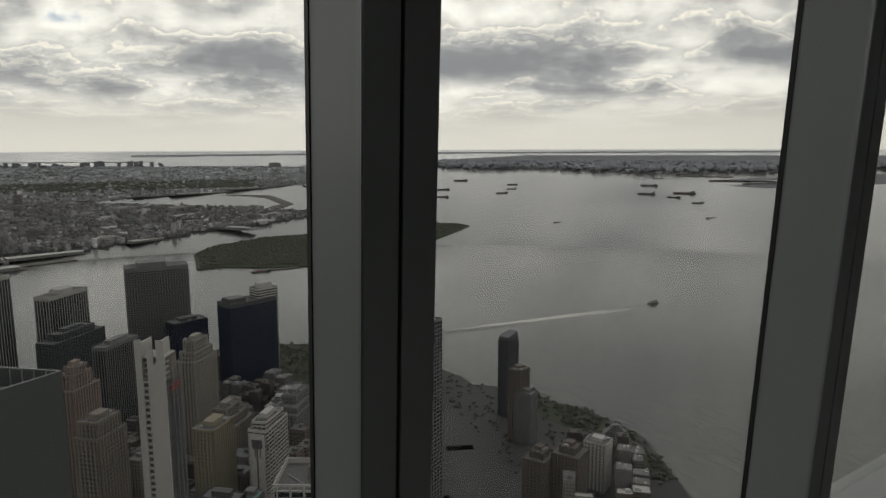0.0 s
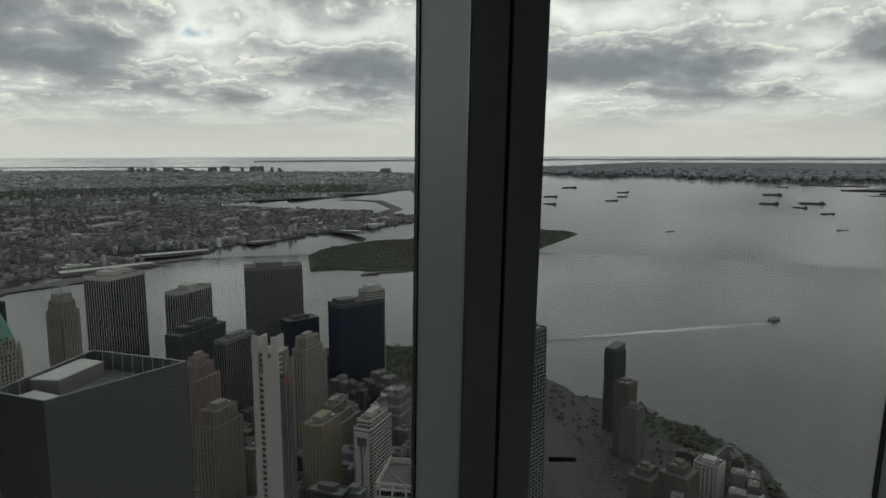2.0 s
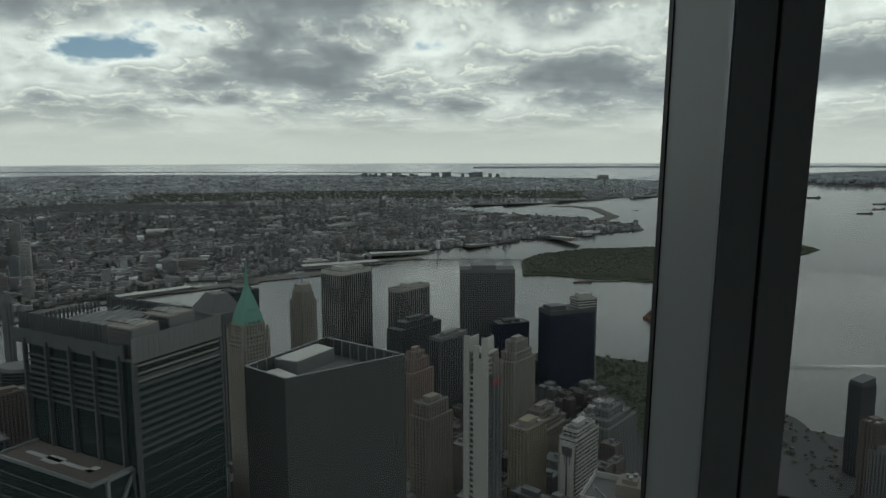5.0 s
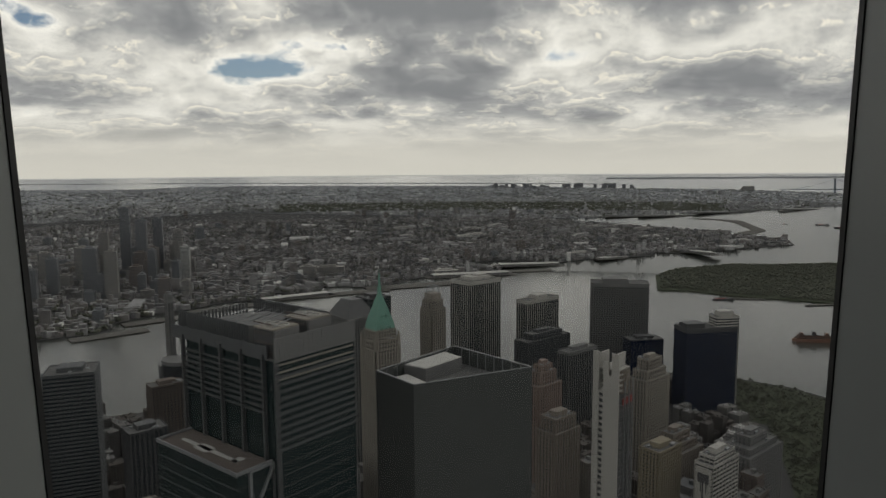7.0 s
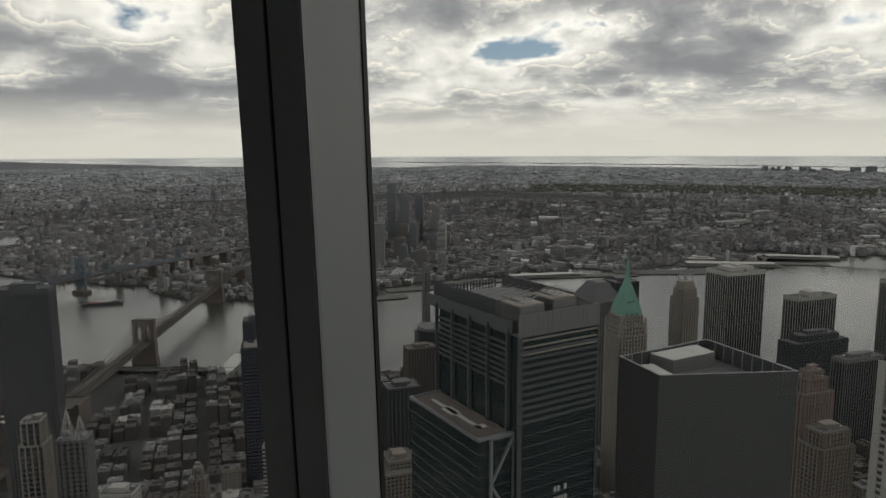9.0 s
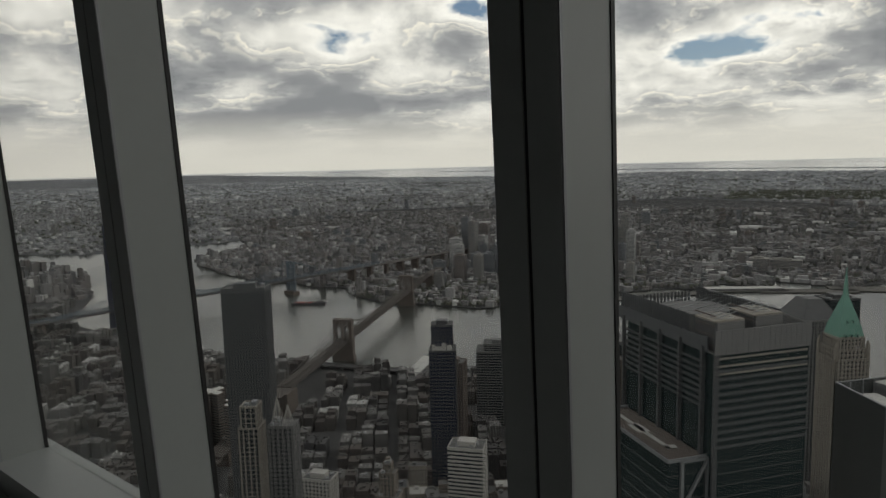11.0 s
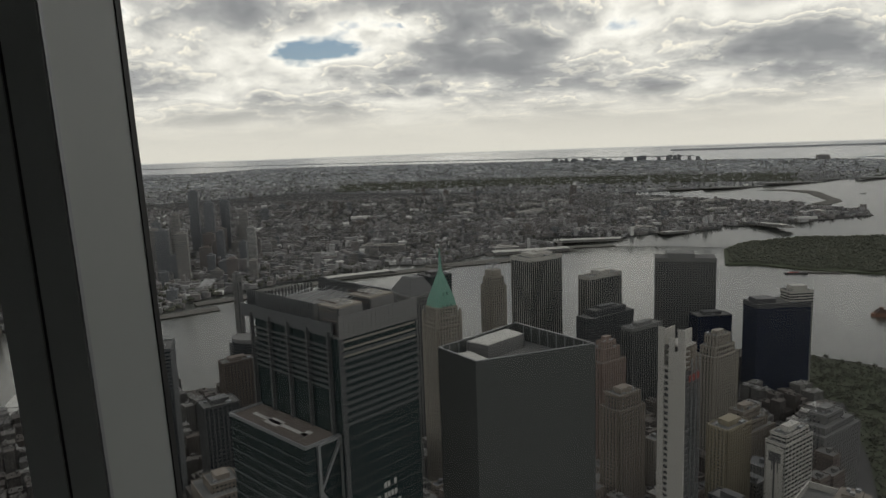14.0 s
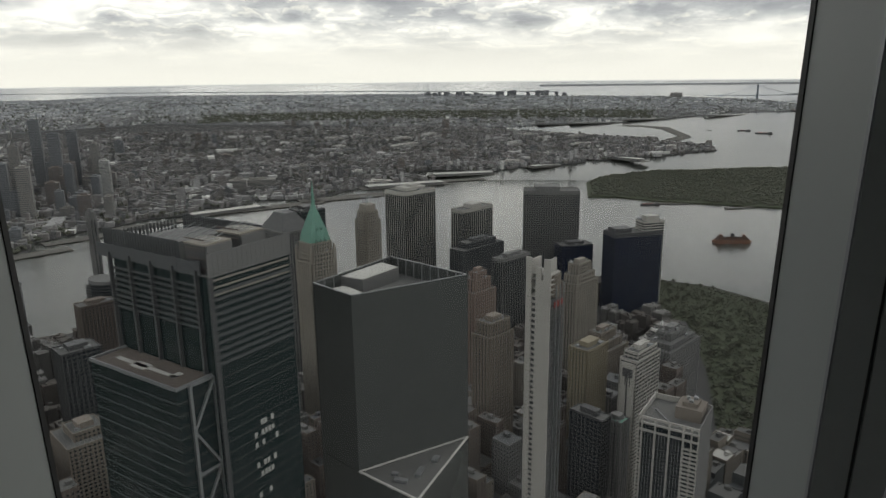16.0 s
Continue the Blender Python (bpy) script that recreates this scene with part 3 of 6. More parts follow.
def roof_set(root, w, d, z, wall, roof, lip=1.2, boxes_=(), seed=1):
    t = 0.6
    part("roof", boxes((-w / 2 + t, w / 2 - t, -d / 2 + t, d / 2 - t, z, z + 0.3)), roof, root, "flat roof")
    part("parapet", boxes((-w / 2, w / 2, -d / 2, -d / 2 + t, z, z + lip), (-w / 2, w / 2, d / 2 - t, d / 2, z, z + lip),
                          (-w / 2, -w / 2 + t, -d / 2 + t, d / 2 - t, z, z + lip), (w / 2 - t, w / 2, -d / 2 + t, d / 2 - t, z, z + lip)), wall, root)
    for x0, x1, y0, y1, h in boxes_:
        part("bulkhead", boxes((x0 * w, x1 * w, y0 * d, y1 * d, z + 0.3, z + h)), wall, root, "rooftop machine room")
    rnd = random.Random(seed)
    for _ in range(5):
        x, y, s = rnd.uniform(-.4, .4) * w, rnd.uniform(-.4, .4) * d, rnd.uniform(1.0, 2.6)
        part("roof_unit", boxes((x - s, x + s, y - s * .7, y + s * .7, z + 0.3, z + 0.3 + s)), M["steel"], root, "metal roof unit")


def tower(name, label, c, wr, dl, phi, h, wall="grey", core="glass", bay=4.0, floor=3.8, pier=0.4, band=0.35, proud=0.6, roof="roof", top=((-.25, .25, -.25, .25, 5),), cap=0.0, steps=()):
    """steps: (share of the plan, height) of set-backs above the shaft, from the lowest."""
    root = thing(name, label, "building", spot_of(c, wr, dl, phi), group="city towers")
    if wall in ("stone", "tan", "rose", "brown", "yellow"):      # masonry: deeper and wider windows
        pier, band, proud = pier * 0.86, band * 0.84, proud * 1.5
    z = h - 2.5 - sum(s[1] for s in steps)
    grid_facade(root, wr, dl, 0, z - cap, M[wall], M[core], bay, floor, pier, band, proud)
    if cap:
        part("cap", boxes((-wr / 2, wr / 2, -dl / 2, dl / 2, z - cap, z)), M[wall], root, "plain top storey")
    w, d = wr, dl
    for k, (share, rise) in enumerate(steps):
        roof_set(root, w, d, z, M[wall], M[roof], 1.0, (), k)
        w, d = wr * share, dl * share
        grid_facade(root, w, d, z, z + rise, M[wall], M[core], bay, floor, pier, band, proud)
        z += rise
    roof_set(root, w, d, z, M[wall], M[roof], 1.3, top, int(h))
    return root


def hotel_tower():
    W, D, H = 44.0, 44.0, 137.5
    root = thing("hotel_tower", "pale tower with white piers and bluish window columns", "building", spot_of((-62, -470), W, D, -108), "city towers")
    x0, y0 = -W / 2, -D / 2
    part("core", boxes((x0 + .9, -x0 - .9, y0 + .9, -y0 - .9, 0, H - 5)), M["glass"], root, "dark window glass")
    # the broad front: three glazed bays between white piers, small windows towards both edges
    edges = ((-22, -21.2), (-17.4, -16.2), (-11.8, -10.4), (-1.6, -.2), (8.6, 10), (18.4, 19.6), (21.2, 22))
    for a, b in edges:
        part("pier", boxes((x0, x0 + .9, a, b, 0, H - 12)), M["white"], root, "white concrete pier")
    nf = int((H - 14) / 3.3)
    for i in range(nf):
        z = i * 3.3
        for a, b in ((-21.2, -17.4), (-16.2, -11.8), (19.6, 21.2)):
            put("spandrel", shared("spandrel", M["white"], (x0 + .1, x0 + .9, a, b, 0, 1.3)), None, root, "", pose(0, 0, z))
        for a in (-10.4, -.2, 10):
            put("bay_panel", shared("bay_panel", M["slate"], (x0 + .45, x0 + .9, a, a + 8.6, 0, 1.0)), None, root, "blue-grey bay panel", pose(0, 0, z))
    for a in (-10.4, -.2, 10):
        for k in (2.15, 4.3, 6.45):
            put("bay_mullion", shared("bay_mullion", M["steel"], (x0 + .35, x0 + .9, -.12, .12, 0, H - 12)), None, root, "", pose(0, a + k, 0))
    # crown of white beams with openings between them
    part("crown_beam", boxes((x0, x0 + 1.1, y0, -y0, H - 12, H - 10.4)), M["white"], root, "white crown beam")
    part("crown_beam", boxes((x0, x0 + 1.1, y0, -y0, H - 6, H - 4.6)), M["white"], root, "white crown beam")
    part("crown_beam", boxes((x0, x0 + 1.1, y0, -y0, H - 1.6, H)), M["white"], root, "white crown beam")
    for a, b in edges:
        part("crown_post", boxes((x0, x0 + 1.1, a, b, H - 10.4, H - 6), (x0, x0 + 1.1, a, b, H - 4.6, H - 1.6)), M["white"], root)
    part("crown_backing", boxes((x0 + 1.1, x0 + 1.6, y0 + 1, -y0 - 1, H - 10.4, H - 6)), M["grey"], root)
    # the other walls
    part("side_wall", boxes((x0 + 1.1, -x0, y0, y0 + .9, 0, H)), M["grey"], root, "grey side wall")
    part("rear_wall", boxes((x0 + 1.1, -x0, -y0 - .9, -y0, 0, H), (-x0 - .9, -x0, y0 + .9, -y0 - .9, 0, H)), M["white"], root)
    part("roof", boxes((x0 + 1.6, -x0 - .9, y0 + .9, -y0 - .9, H - 5, H - 4.6)), M["roof"], root, "dark roof behind the crown")
    house = part("penthouse", boxes((-4, 16, -19, 0, H - 4.6, H + 5), (0, 12, -15, -4, H + 5, H + 8)), M["tan"], root, "tan rooftop machine house")
    for x, y, r in ((2, -10, 1.4), (6, -7, 1.2), (9, -12, 1.5)):
        part("cooling_unit", boxes((x - r, x + r, y - r, y + r, H + 8, H + 10.2)), M["steel"], house, "metal cooling unit")
    for k in range(6):
        part("vent", boxes((-14 + k * 2.6, -12.6 + k * 2.6, 2 + k * 2.4, 3.6 + k * 2.4, H - 4.6, H - 3)), M["steel"], root, "small metal roof vent")


def stripe_slab():
    root = tower("office_tower", "white slab tower with one dark stripe", (-20, -571), 42, 17, -120, 150, "white", "glass", 5, 3.6, 0.12, 0.42, steps=((0.8, 6),))
    part("end_wall", boxes((-21.9, -20.9, -7.2, 6.6, 0, 139)), M["white"], root, "plain white end wall")
    part("stripe", boxes((-22.0, -21.9, -.9, .6, 24, 126)), M["dark"], root, "dark stripe down the wall")
    part("dark_box", boxes((-22.1, -20.6, -5.2, 4.6, 126, 134)), M["dark"], root, "dark frame under the roof")
    for y in (-3, 1.6):
        part("dark_post", boxes((-22.05, -21.9, y - .5, y + .5, 118, 126)), M["dark"], root)


def machine_tower():
    root = tower("apartment_tower", "dark glass tower with white machines on a set-back", (610, -415), 28, 30, -36, 205, "dark", "navy", 4, 4, 0.15, 0.3, steps=((0.8, 28),))
    # white plant on the ledge that the set-back leaves
    for y, d, h in ((-8, 3, 6), (-2, 2.4, 9), (4, 3.4, 5), (9.5, 2, 7)):
        part("plant_unit", boxes((-13.2, -11.6, y - d, y + d, 174.8, 174.8 + h)), M["white"], root, "white roof machine")
    for y in (-9, -3, 3, 9):
        bm = bmesh.new()
        bar(bm, (-12.6, y, 175), (-12.6, y + 1, 190), 0.3)
        part("flue", bm, M["steel"], root, "thin pale flue")


tower("office_tower", "dark office tower with white vertical ribs", (328, -1001), 68, 46, -120, 209, "white", "glass", 4.6, 4, 0.17, 0.0, 0.6, cap=5, top=((-.3, .3, -.3, .3, 6), (-.1, .2, -.2, .1, 9)))
tower("office_tower", "riverside tower with pale ribs and a roof box", (265, -1125), 81, 26, -120, 160, "white", "glass", 5, 4, 0.2, 0.0, 0.6, cap=5, top=((-.15, .15, -.4, .4, 7),))
tower("office_tower", "broad tower with a grey waffle grid of windows", (160, -1136), 93, 40, -170, 195, "grey", "glass", 4, 3.7, 0.35, 0.35, 0.8, cap=4, top=((-.3, .15, -.4, .4, 8),))
tower("office_tower", "low grey stepped tower by the river", (238, -1017), 100, 30, -120, 125, "slate", "glass", 5, 4, 0.45, 0.4, steps=((0.7, 9),))
tower("office_tower", "navy blue glass slab tower by the park", (7, -1036), 80, 38, -150, 150, "dark", "navy", 5, 4, 0.08, 0.1, 0.2, cap=5, top=((-.45, -.1, -.3, .3, 7),))
tower("office_tower", "pale banded tower behind the blue slab", (-34, -1066), 36, 24, -150, 165, "white", "glass", 6, 4, 0.0, 0.5, 0.4, top=((-.3, .3, -.3, .3, 8),))
tower("office_tower", "small navy glass tower beside the white slab", (88, -1066), 54, 30, -150, 120, "dark", "navy", 5, 4, 0.1, 0.1, 0.2)
tower("stone_tower", "old stone tower with a classical top", (47, -788), 48, 24, -120, 165, "stone", "glass", 4, 4, 0.5, 0.4, steps=((0.8, 10), (0.6, 12)))
tower("apartment_tower", "yellow brick block with rows of windows", (22, -570), 34, 20, -120, 150, "yellow", "glass", 3.4, 3.3, 0.5, 0.45)
tower("stone_tower", "broad brown stone building with a domed top", (15, -676), 60, 30, -120, 120, "tan", "glass", 4, 4, 0.5, 0.4, steps=((0.75, 9), (0.5, 10)))
stripe_slab()
tower("stone_tower", "large grey stone block with stepped roofs", (-56, -690), 70, 34, -120, 120, "grey", "glass", 4, 4, 0.5, 0.4, steps=((0.8, 6), (0.5, 8)))
hotel_tower()
tower("office_tower", "dark brown glass block with a flat roof", (6, -507), 14, 31, -120, 118, "dark", "glass", 4, 4, 0.15, 0.2)
tower("office_block", "grey block with a greenish roof", (-9, -525), 14, 16, -120, 108, "grey", "glass", 4, 4, 0.5, 0.4, roof="copper")
tower("stone_tower", "slim stepped rose brick tower", (135, -622), 34, 20, -120, 196, "rose", "glass", 3.2, 3.8, 0.55, 0.3, steps=((0.7, 12), (0.5, 6)))
tower("stone_tower", "tan stone tower with set-backs", (107, -560), 34, 22, -120, 170, "tan", "glass", 3.5, 3.8, 0.5, 0.4, steps=((0.8, 12),))
tower("office_tower", "dark office tower with grey ribs", (160, -929), 64, 20, -120, 130, "grey", "glass", 4, 4, 0.3, 0.0, cap=4)
tower("apartment_tower", "leaning-looking slim concrete tower by the river", (720, -781), 10, 14, -120, 205, "grey", "glass", 5, 3.6, 0.4, 0.3, cap=10)
tower("office_tower", "broad dark tower near the river", (580, -460), 46, 40, -140, 191, "slate", "glass", 5, 3.9, 0.0, 0.45)
tower("office_tower", "grey banded office tower facing the river", (777, -564), 70, 40, -130, 122, "grey", "glass", 5, 3.9, 0.0, 0.4, steps=((0.7, 10),))
tower("office_tower", "brown brick slab of flats", (610, -628), 42, 22, -120, 125, "brown", "glass", 4, 3.4, 0.4, 0.4)
tower("office_tower", "dark olive slab tower with flat roof", (470, -455), 34, 26, -120, 150, "dark", "glass", 4, 4, 0.3, 0.2)
tower("stone_tower", "tan brick tower with a stepped roof", (408, -387), 40, 44, -120, 112, "tan", "glass", 3.6, 3.6, 0.5, 0.45, steps=((0.6, 7),))
tower("apartment_tower", "tall rippled grey metal tower", (656, -219), 24, 44, -34, 265, "slate", "glass", 3.0, 3.4, 0.42, 0.34, cap=3)
machine_tower()
tower("apartment_tower", "pale slim tower with a hollow crown", (492, -153), 18, 16, -36, 205, "stone", "glass", 4.5, 3.6, 0.2, 0.1, 0.7, steps=((0.8, 16),), top=())
tower("stone_tower", "slim stepped old tan tower", (478, -266), 26, 30, -48, 130, "tan", "glass", 3.6, 3.8, 0.5, 0.4, steps=((0.7, 15), (0.45, 20), (0.25, 8)))
tower("office_block", "pale office block with a flat roof", (571, -242), 20, 30, -48, 90, "white", "glass", 4, 3.8, 0.4, 0.4)
tower("office_block", "white banded office block with flat roof", (486, -358), 24, 34, -48, 120, "white", "glass", 6, 3.8, 0.0, 0.5)
tower("apartment_tower", "red-brown brick tower near the bridge", (719, -500), 26, 30, -48, 120, "brown", "glass", 4, 3.6, 0.5, 0.4)
tower("apartment_tower", "curved grey glass tower with balconies", (-151, -530), 24, 20, -140, 237, "grey", "teal", 5, 3.6, 0.15, 0.3)
tower("apartment_tower", "slim dark waterfront tower with a sail top", (-359, -849), 24, 18, -150, 115, "dark", "glass", 4, 3.6, 0.3, 0.3)
tower("apartment_tower", "dark waterfront brick tower with small windows", (-342, -770), 22, 18, -150, 98, "brown", "glass", 4, 3.6, 0.5, 0.4)
tower("apartment_tower", "grey waterfront tower with a round top", (-352, -757), 20, 22, -140, 70, "grey", "glass", 4, 3.6, 0.4, 0.4)
tower("apartment_block", "red brick apartment block with stepped top", (-297, -602), 30, 26, -140, 66, "brown", "glass", 4, 3.4, 0.55, 0.45, steps=((0.6, 7),))
tower("apartment_block", "red brick apartment block with stepped top", (-328, -589), 30, 30, -140, 72, "brown", "glass", 4, 3.4, 0.55, 0.45, steps=((0.6, 7),))
tower("apartment_block", "pale apartment block beside the park", (-380, -622), 22, 26, -140, 58, "white", "glass", 4, 3.4, 0.4, 0.4)
tower("stone_tower", "tan stone tower with a tall narrow lantern", (337, -860), 26, 26, -120, 205, "stone", "glass", 3.5, 3.8, 0.5, 0.35, steps=((0.8, 12),))
tower("office_tower", "dark glass tower behind the green spire", (385, -765), 35, 30, -120, 222, "dark", "teal", 4, 4, 0.1, 0.2, 0.3)
tower("office_tower", "tower block with a steep dark hipped roof", (388, -718), 40, 50, -120, 205, "grey", "glass", 4, 4, 0.4, 0.3)
tower("stone_tower", "tall art deco stone tower with a lantern", (470, -671), 22, 22, -120, 225, "stone", "glass", 3.5, 3.8, 0.5, 0.35, steps=((0.7, 14), (0.45, 16), (0.25, 18)))


def cross_roofs():
    for x, y in ((905, -200), (945, -232), (880, -250)):
        root = thing("cross_block", "brick block of flats with a white cross-shaped roof", "building", pose(x, y, 2.5, 0, 0, 25), "cross blocks")
        FOOTPRINTS.append((x, y, 30))
        part("wall", boxes((-6, 6, -20, 20, 0, 76), (-20, -6, -6, 6, 0, 76), (6, 20, -6, 6, 0, 76)), M["brown"], root)
        part("roof", boxes((-5.4, 5.4, -19, 19, 76, 76.5), (-19, -5.4, -5.4, 5.4, 76, 76.5), (5.4, 19, -5.4, 5.4, 76, 76.5)), M["pale_roof"], root, "white roof")
        for i in range(19):
            put("window_band", shared("cross_band", M["glass"], (-6.1, 6.1, -20.1, 20.1, 0, 1.5), (-20.1, -6.1, -6.1, 6.1, 0, 1.5), (6.1, 20.1, -6.1, 6.1, 0, 1.5)), None, root, "", pose(0, 0, 2 + i * 3.9))


cross_roofs()
tower("apartment_tower", "tall dark blue glass tower by the far bridge", (1800, -262), 30, 44, -10, 258, "dark", "navy", 4, 4, 0.1, 0.15, 0.3, cap=4)


def green_spire():
    root = tower("spire_tower", "old stone skyscraper with a green copper pyramid and spire", (301, -611), 32, 28, -120, 221, "stone", "glass", 3.4, 3.8, 0.5, 0.4, steps=((0.9, 9), (0.8, 10)), top=())
    bm = bmesh.new()
    prism(bm, [(-12, -10.6), (12, -10.6), (12, 10.6), (-12, 10.6)], 219, 228, 0.86)
    prism(bm, [(-10.3, -9.1), (10.3, -9.1), (10.3, 9.1), (-10.3, 9.1)], 228, 256, 0.16)
    part("pyramid", bm, M["copper"], root, "weathered green copper roof")
    bm = bmesh.new()
    prism(bm, [(-1.7, -1.7), (1.7, -1.7), (1.7, 1.7), (-1.7, 1.7)], 256, 281, 0.1)
    part("spire", bm, M["copper"], root, "thin green spire")
    for side in range(4):                        # gabled dormers at two heights
        for z, r, n in ((219, 10.6, 3), (231, 8.0, 2)):
            for i in range(n):
                m = pose(0, 0, 0, 0, 0, 90 * side) @ pose((i - (n - 1) / 2) * 5.4, -r, z)
                bm = bmesh.new()
                box(bm, -1.1, 1.1, -0.6, 2.4, 0, 3.4, m)
                part("dormer", bm, M["copper"], root)
                bm = bmesh.new()
                box(bm, -0.6, 0.6, -0.7, -0.55, 0.6, 2.8, m)
                part("dormer_window", bm, M["glass"], root, "dark dormer window")
    for x in (-1, 1):                            # corner pinnacles on the shoulders
        for y in (-1, 1):
            bm = bmesh.new()
            prism(bm, [(x * 14.6 + a, y * 12.6 + b) for a, b in ((-1.4, -1.4), (1.4, -1.4), (1.4, 1.4), (-1.4, 1.4))], 200, 212, 0.9, x * 14.6, y * 12.6)
            prism(bm, [(x * 14.6 + a, y * 12.6 + b) for a, b in ((-1.3, -1.3), (1.3, -1.3), (1.3, 1.3), (-1.3, 1.3))], 212, 217, 0.1, x * 14.6, y * 12.6)
            part("pinnacle", bm, M["stone"], root, "stone corner pinnacle")


green_spire()


def smooth_tower():
    root = thing("glass_tower", "smooth grey glass skyscraper with a sunken roof", "building", pose(106, -250, 2.5))
    FOOTPRINTS.append((98, -285, 62))
    plan = [(0, 0), (-40, -41), (5, -64.5), (23.5, -13.2)]
    cx, cy = -2.5, -30
    top = 295.5
    bm = bmesh.new()
    prism(bm, plan, 213.5, top - 8)
    part("facade", bm, M["mirror"], root, "seamless grey glass skin")
    # parapet walls round the sunken roof
    for i, (p, q) in enumerate(zip(plan, plan[1:] + plan[:1])):
        bm = bmesh.new()
        inn = [(cx + (x - cx) * 0.972, cy + (y - cy) * 0.972) for x, y in (p, q)]
        prism(bm, [p, q, inn[1], inn[0]], top - 8, top)
        part("parapet", bm, M["mirror"], root, "glass roof screen")
        bm = bmesh.new()
        prism(bm, [p, q, inn[1], inn[0]], top, top + 0.35)
        part("coping", bm, M["steel"], root, "pale metal coping")
        # frames on the inner side of the screen
        for k in range(1, 9):
            x, y = inn[0][0] + (inn[1][0] - inn[0][0]) * k / 9, inn[0][1] + (inn[1][1] - inn[0][1]) * k / 9
            bm = bmesh.new()
            bar(bm, (x, y, top - 7.9), (x, y, top - 0.2), 0.35)
            part("screen_post", bm, M["steel"], root)
    inner = [(cx + (x - cx) * 0.97, cy + (y - cy) * 0.97) for x, y in plan]
    bm = bmesh.new()
    prism(bm, inner, top - 8, top - 7.5)
    part("roof", bm, M["roof"], root, "dark sunken roof deck")
    bm = bmesh.new()
    prism(bm, [(20.8, -15), (-0.6, -2.6), (-9, -10.5), (14, -26)], top - 7.5, top - 4.2)
    part("roof_step", bm, M["pale_roof"], root, "pale raised roof strip")
    bm = bmesh.new()
    prism(bm, [(17, -29), (5, -26), (-4, -50), (7, -56)], top - 7.5, top - 1.2)
    part("machine_room", bm, M["grey"], root, "rooftop machine room")
    bm = bmesh.new()
    prism(bm, [(16.6, -29.4), (5.2, -26.5), (-3.6, -49.7), (6.8, -55.4)], top - 1.2, top - 0.8)
    part("machine_roof", bm, M["pale_roof"], root, "pale machine room roof")
    for k in range(9):
        x, y = -6 - 3.4 * k, -10 - 3.6 * k
        part("roof_unit", boxes((x - 1, x + 1.2, y - 1.2, y + 1, top - 7.5, top - 5.2 - (k % 3) * 0.5)), M["steel"], root, "small metal roof unit")
    low = [(0, 0), (-31.3, 14), (-40, -41), (5, -64.5), (23.5, -13.2)]
    bm = bmesh.new()
    prism(bm, low, 0, 213)
    part("lower_body", bm, M["mirror"], root, "lower glass body")
    tri = [(0, 0), (-31.3, 14), (-40, -41)]
    bm = bmesh.new()
    prism(bm, [(-22 + (x + 22) * .95, -8 + (y + 8) * .95) for x, y in tri], 213, 213.4)
    deck = part("terrace", bm, M["roof"], root, "dark triangular roof terrace")
    for p, q in zip(tri, tri[1:] + tri[:1]):
        bm = bmesh.new()
        bar(bm, (p[0], p[1], 214), (q[0], q[1], 214), 0.55)
        part("coping", bm, M["pale_roof"], deck, "pale metal coping")
    for x, y, w, d in ((-20, 2, 6, 2.5), (-26, -6, 2.5, 7), (-30, -18, 3, 5), (-16, -2, 3, 2)):
        part("terrace_unit", boxes((x - w / 2, x + w / 2, y - d / 2, y + d / 2, 213.4, 214.6)), M["steel"], deck, "pale roof unit")
    return root


smooth_tower()


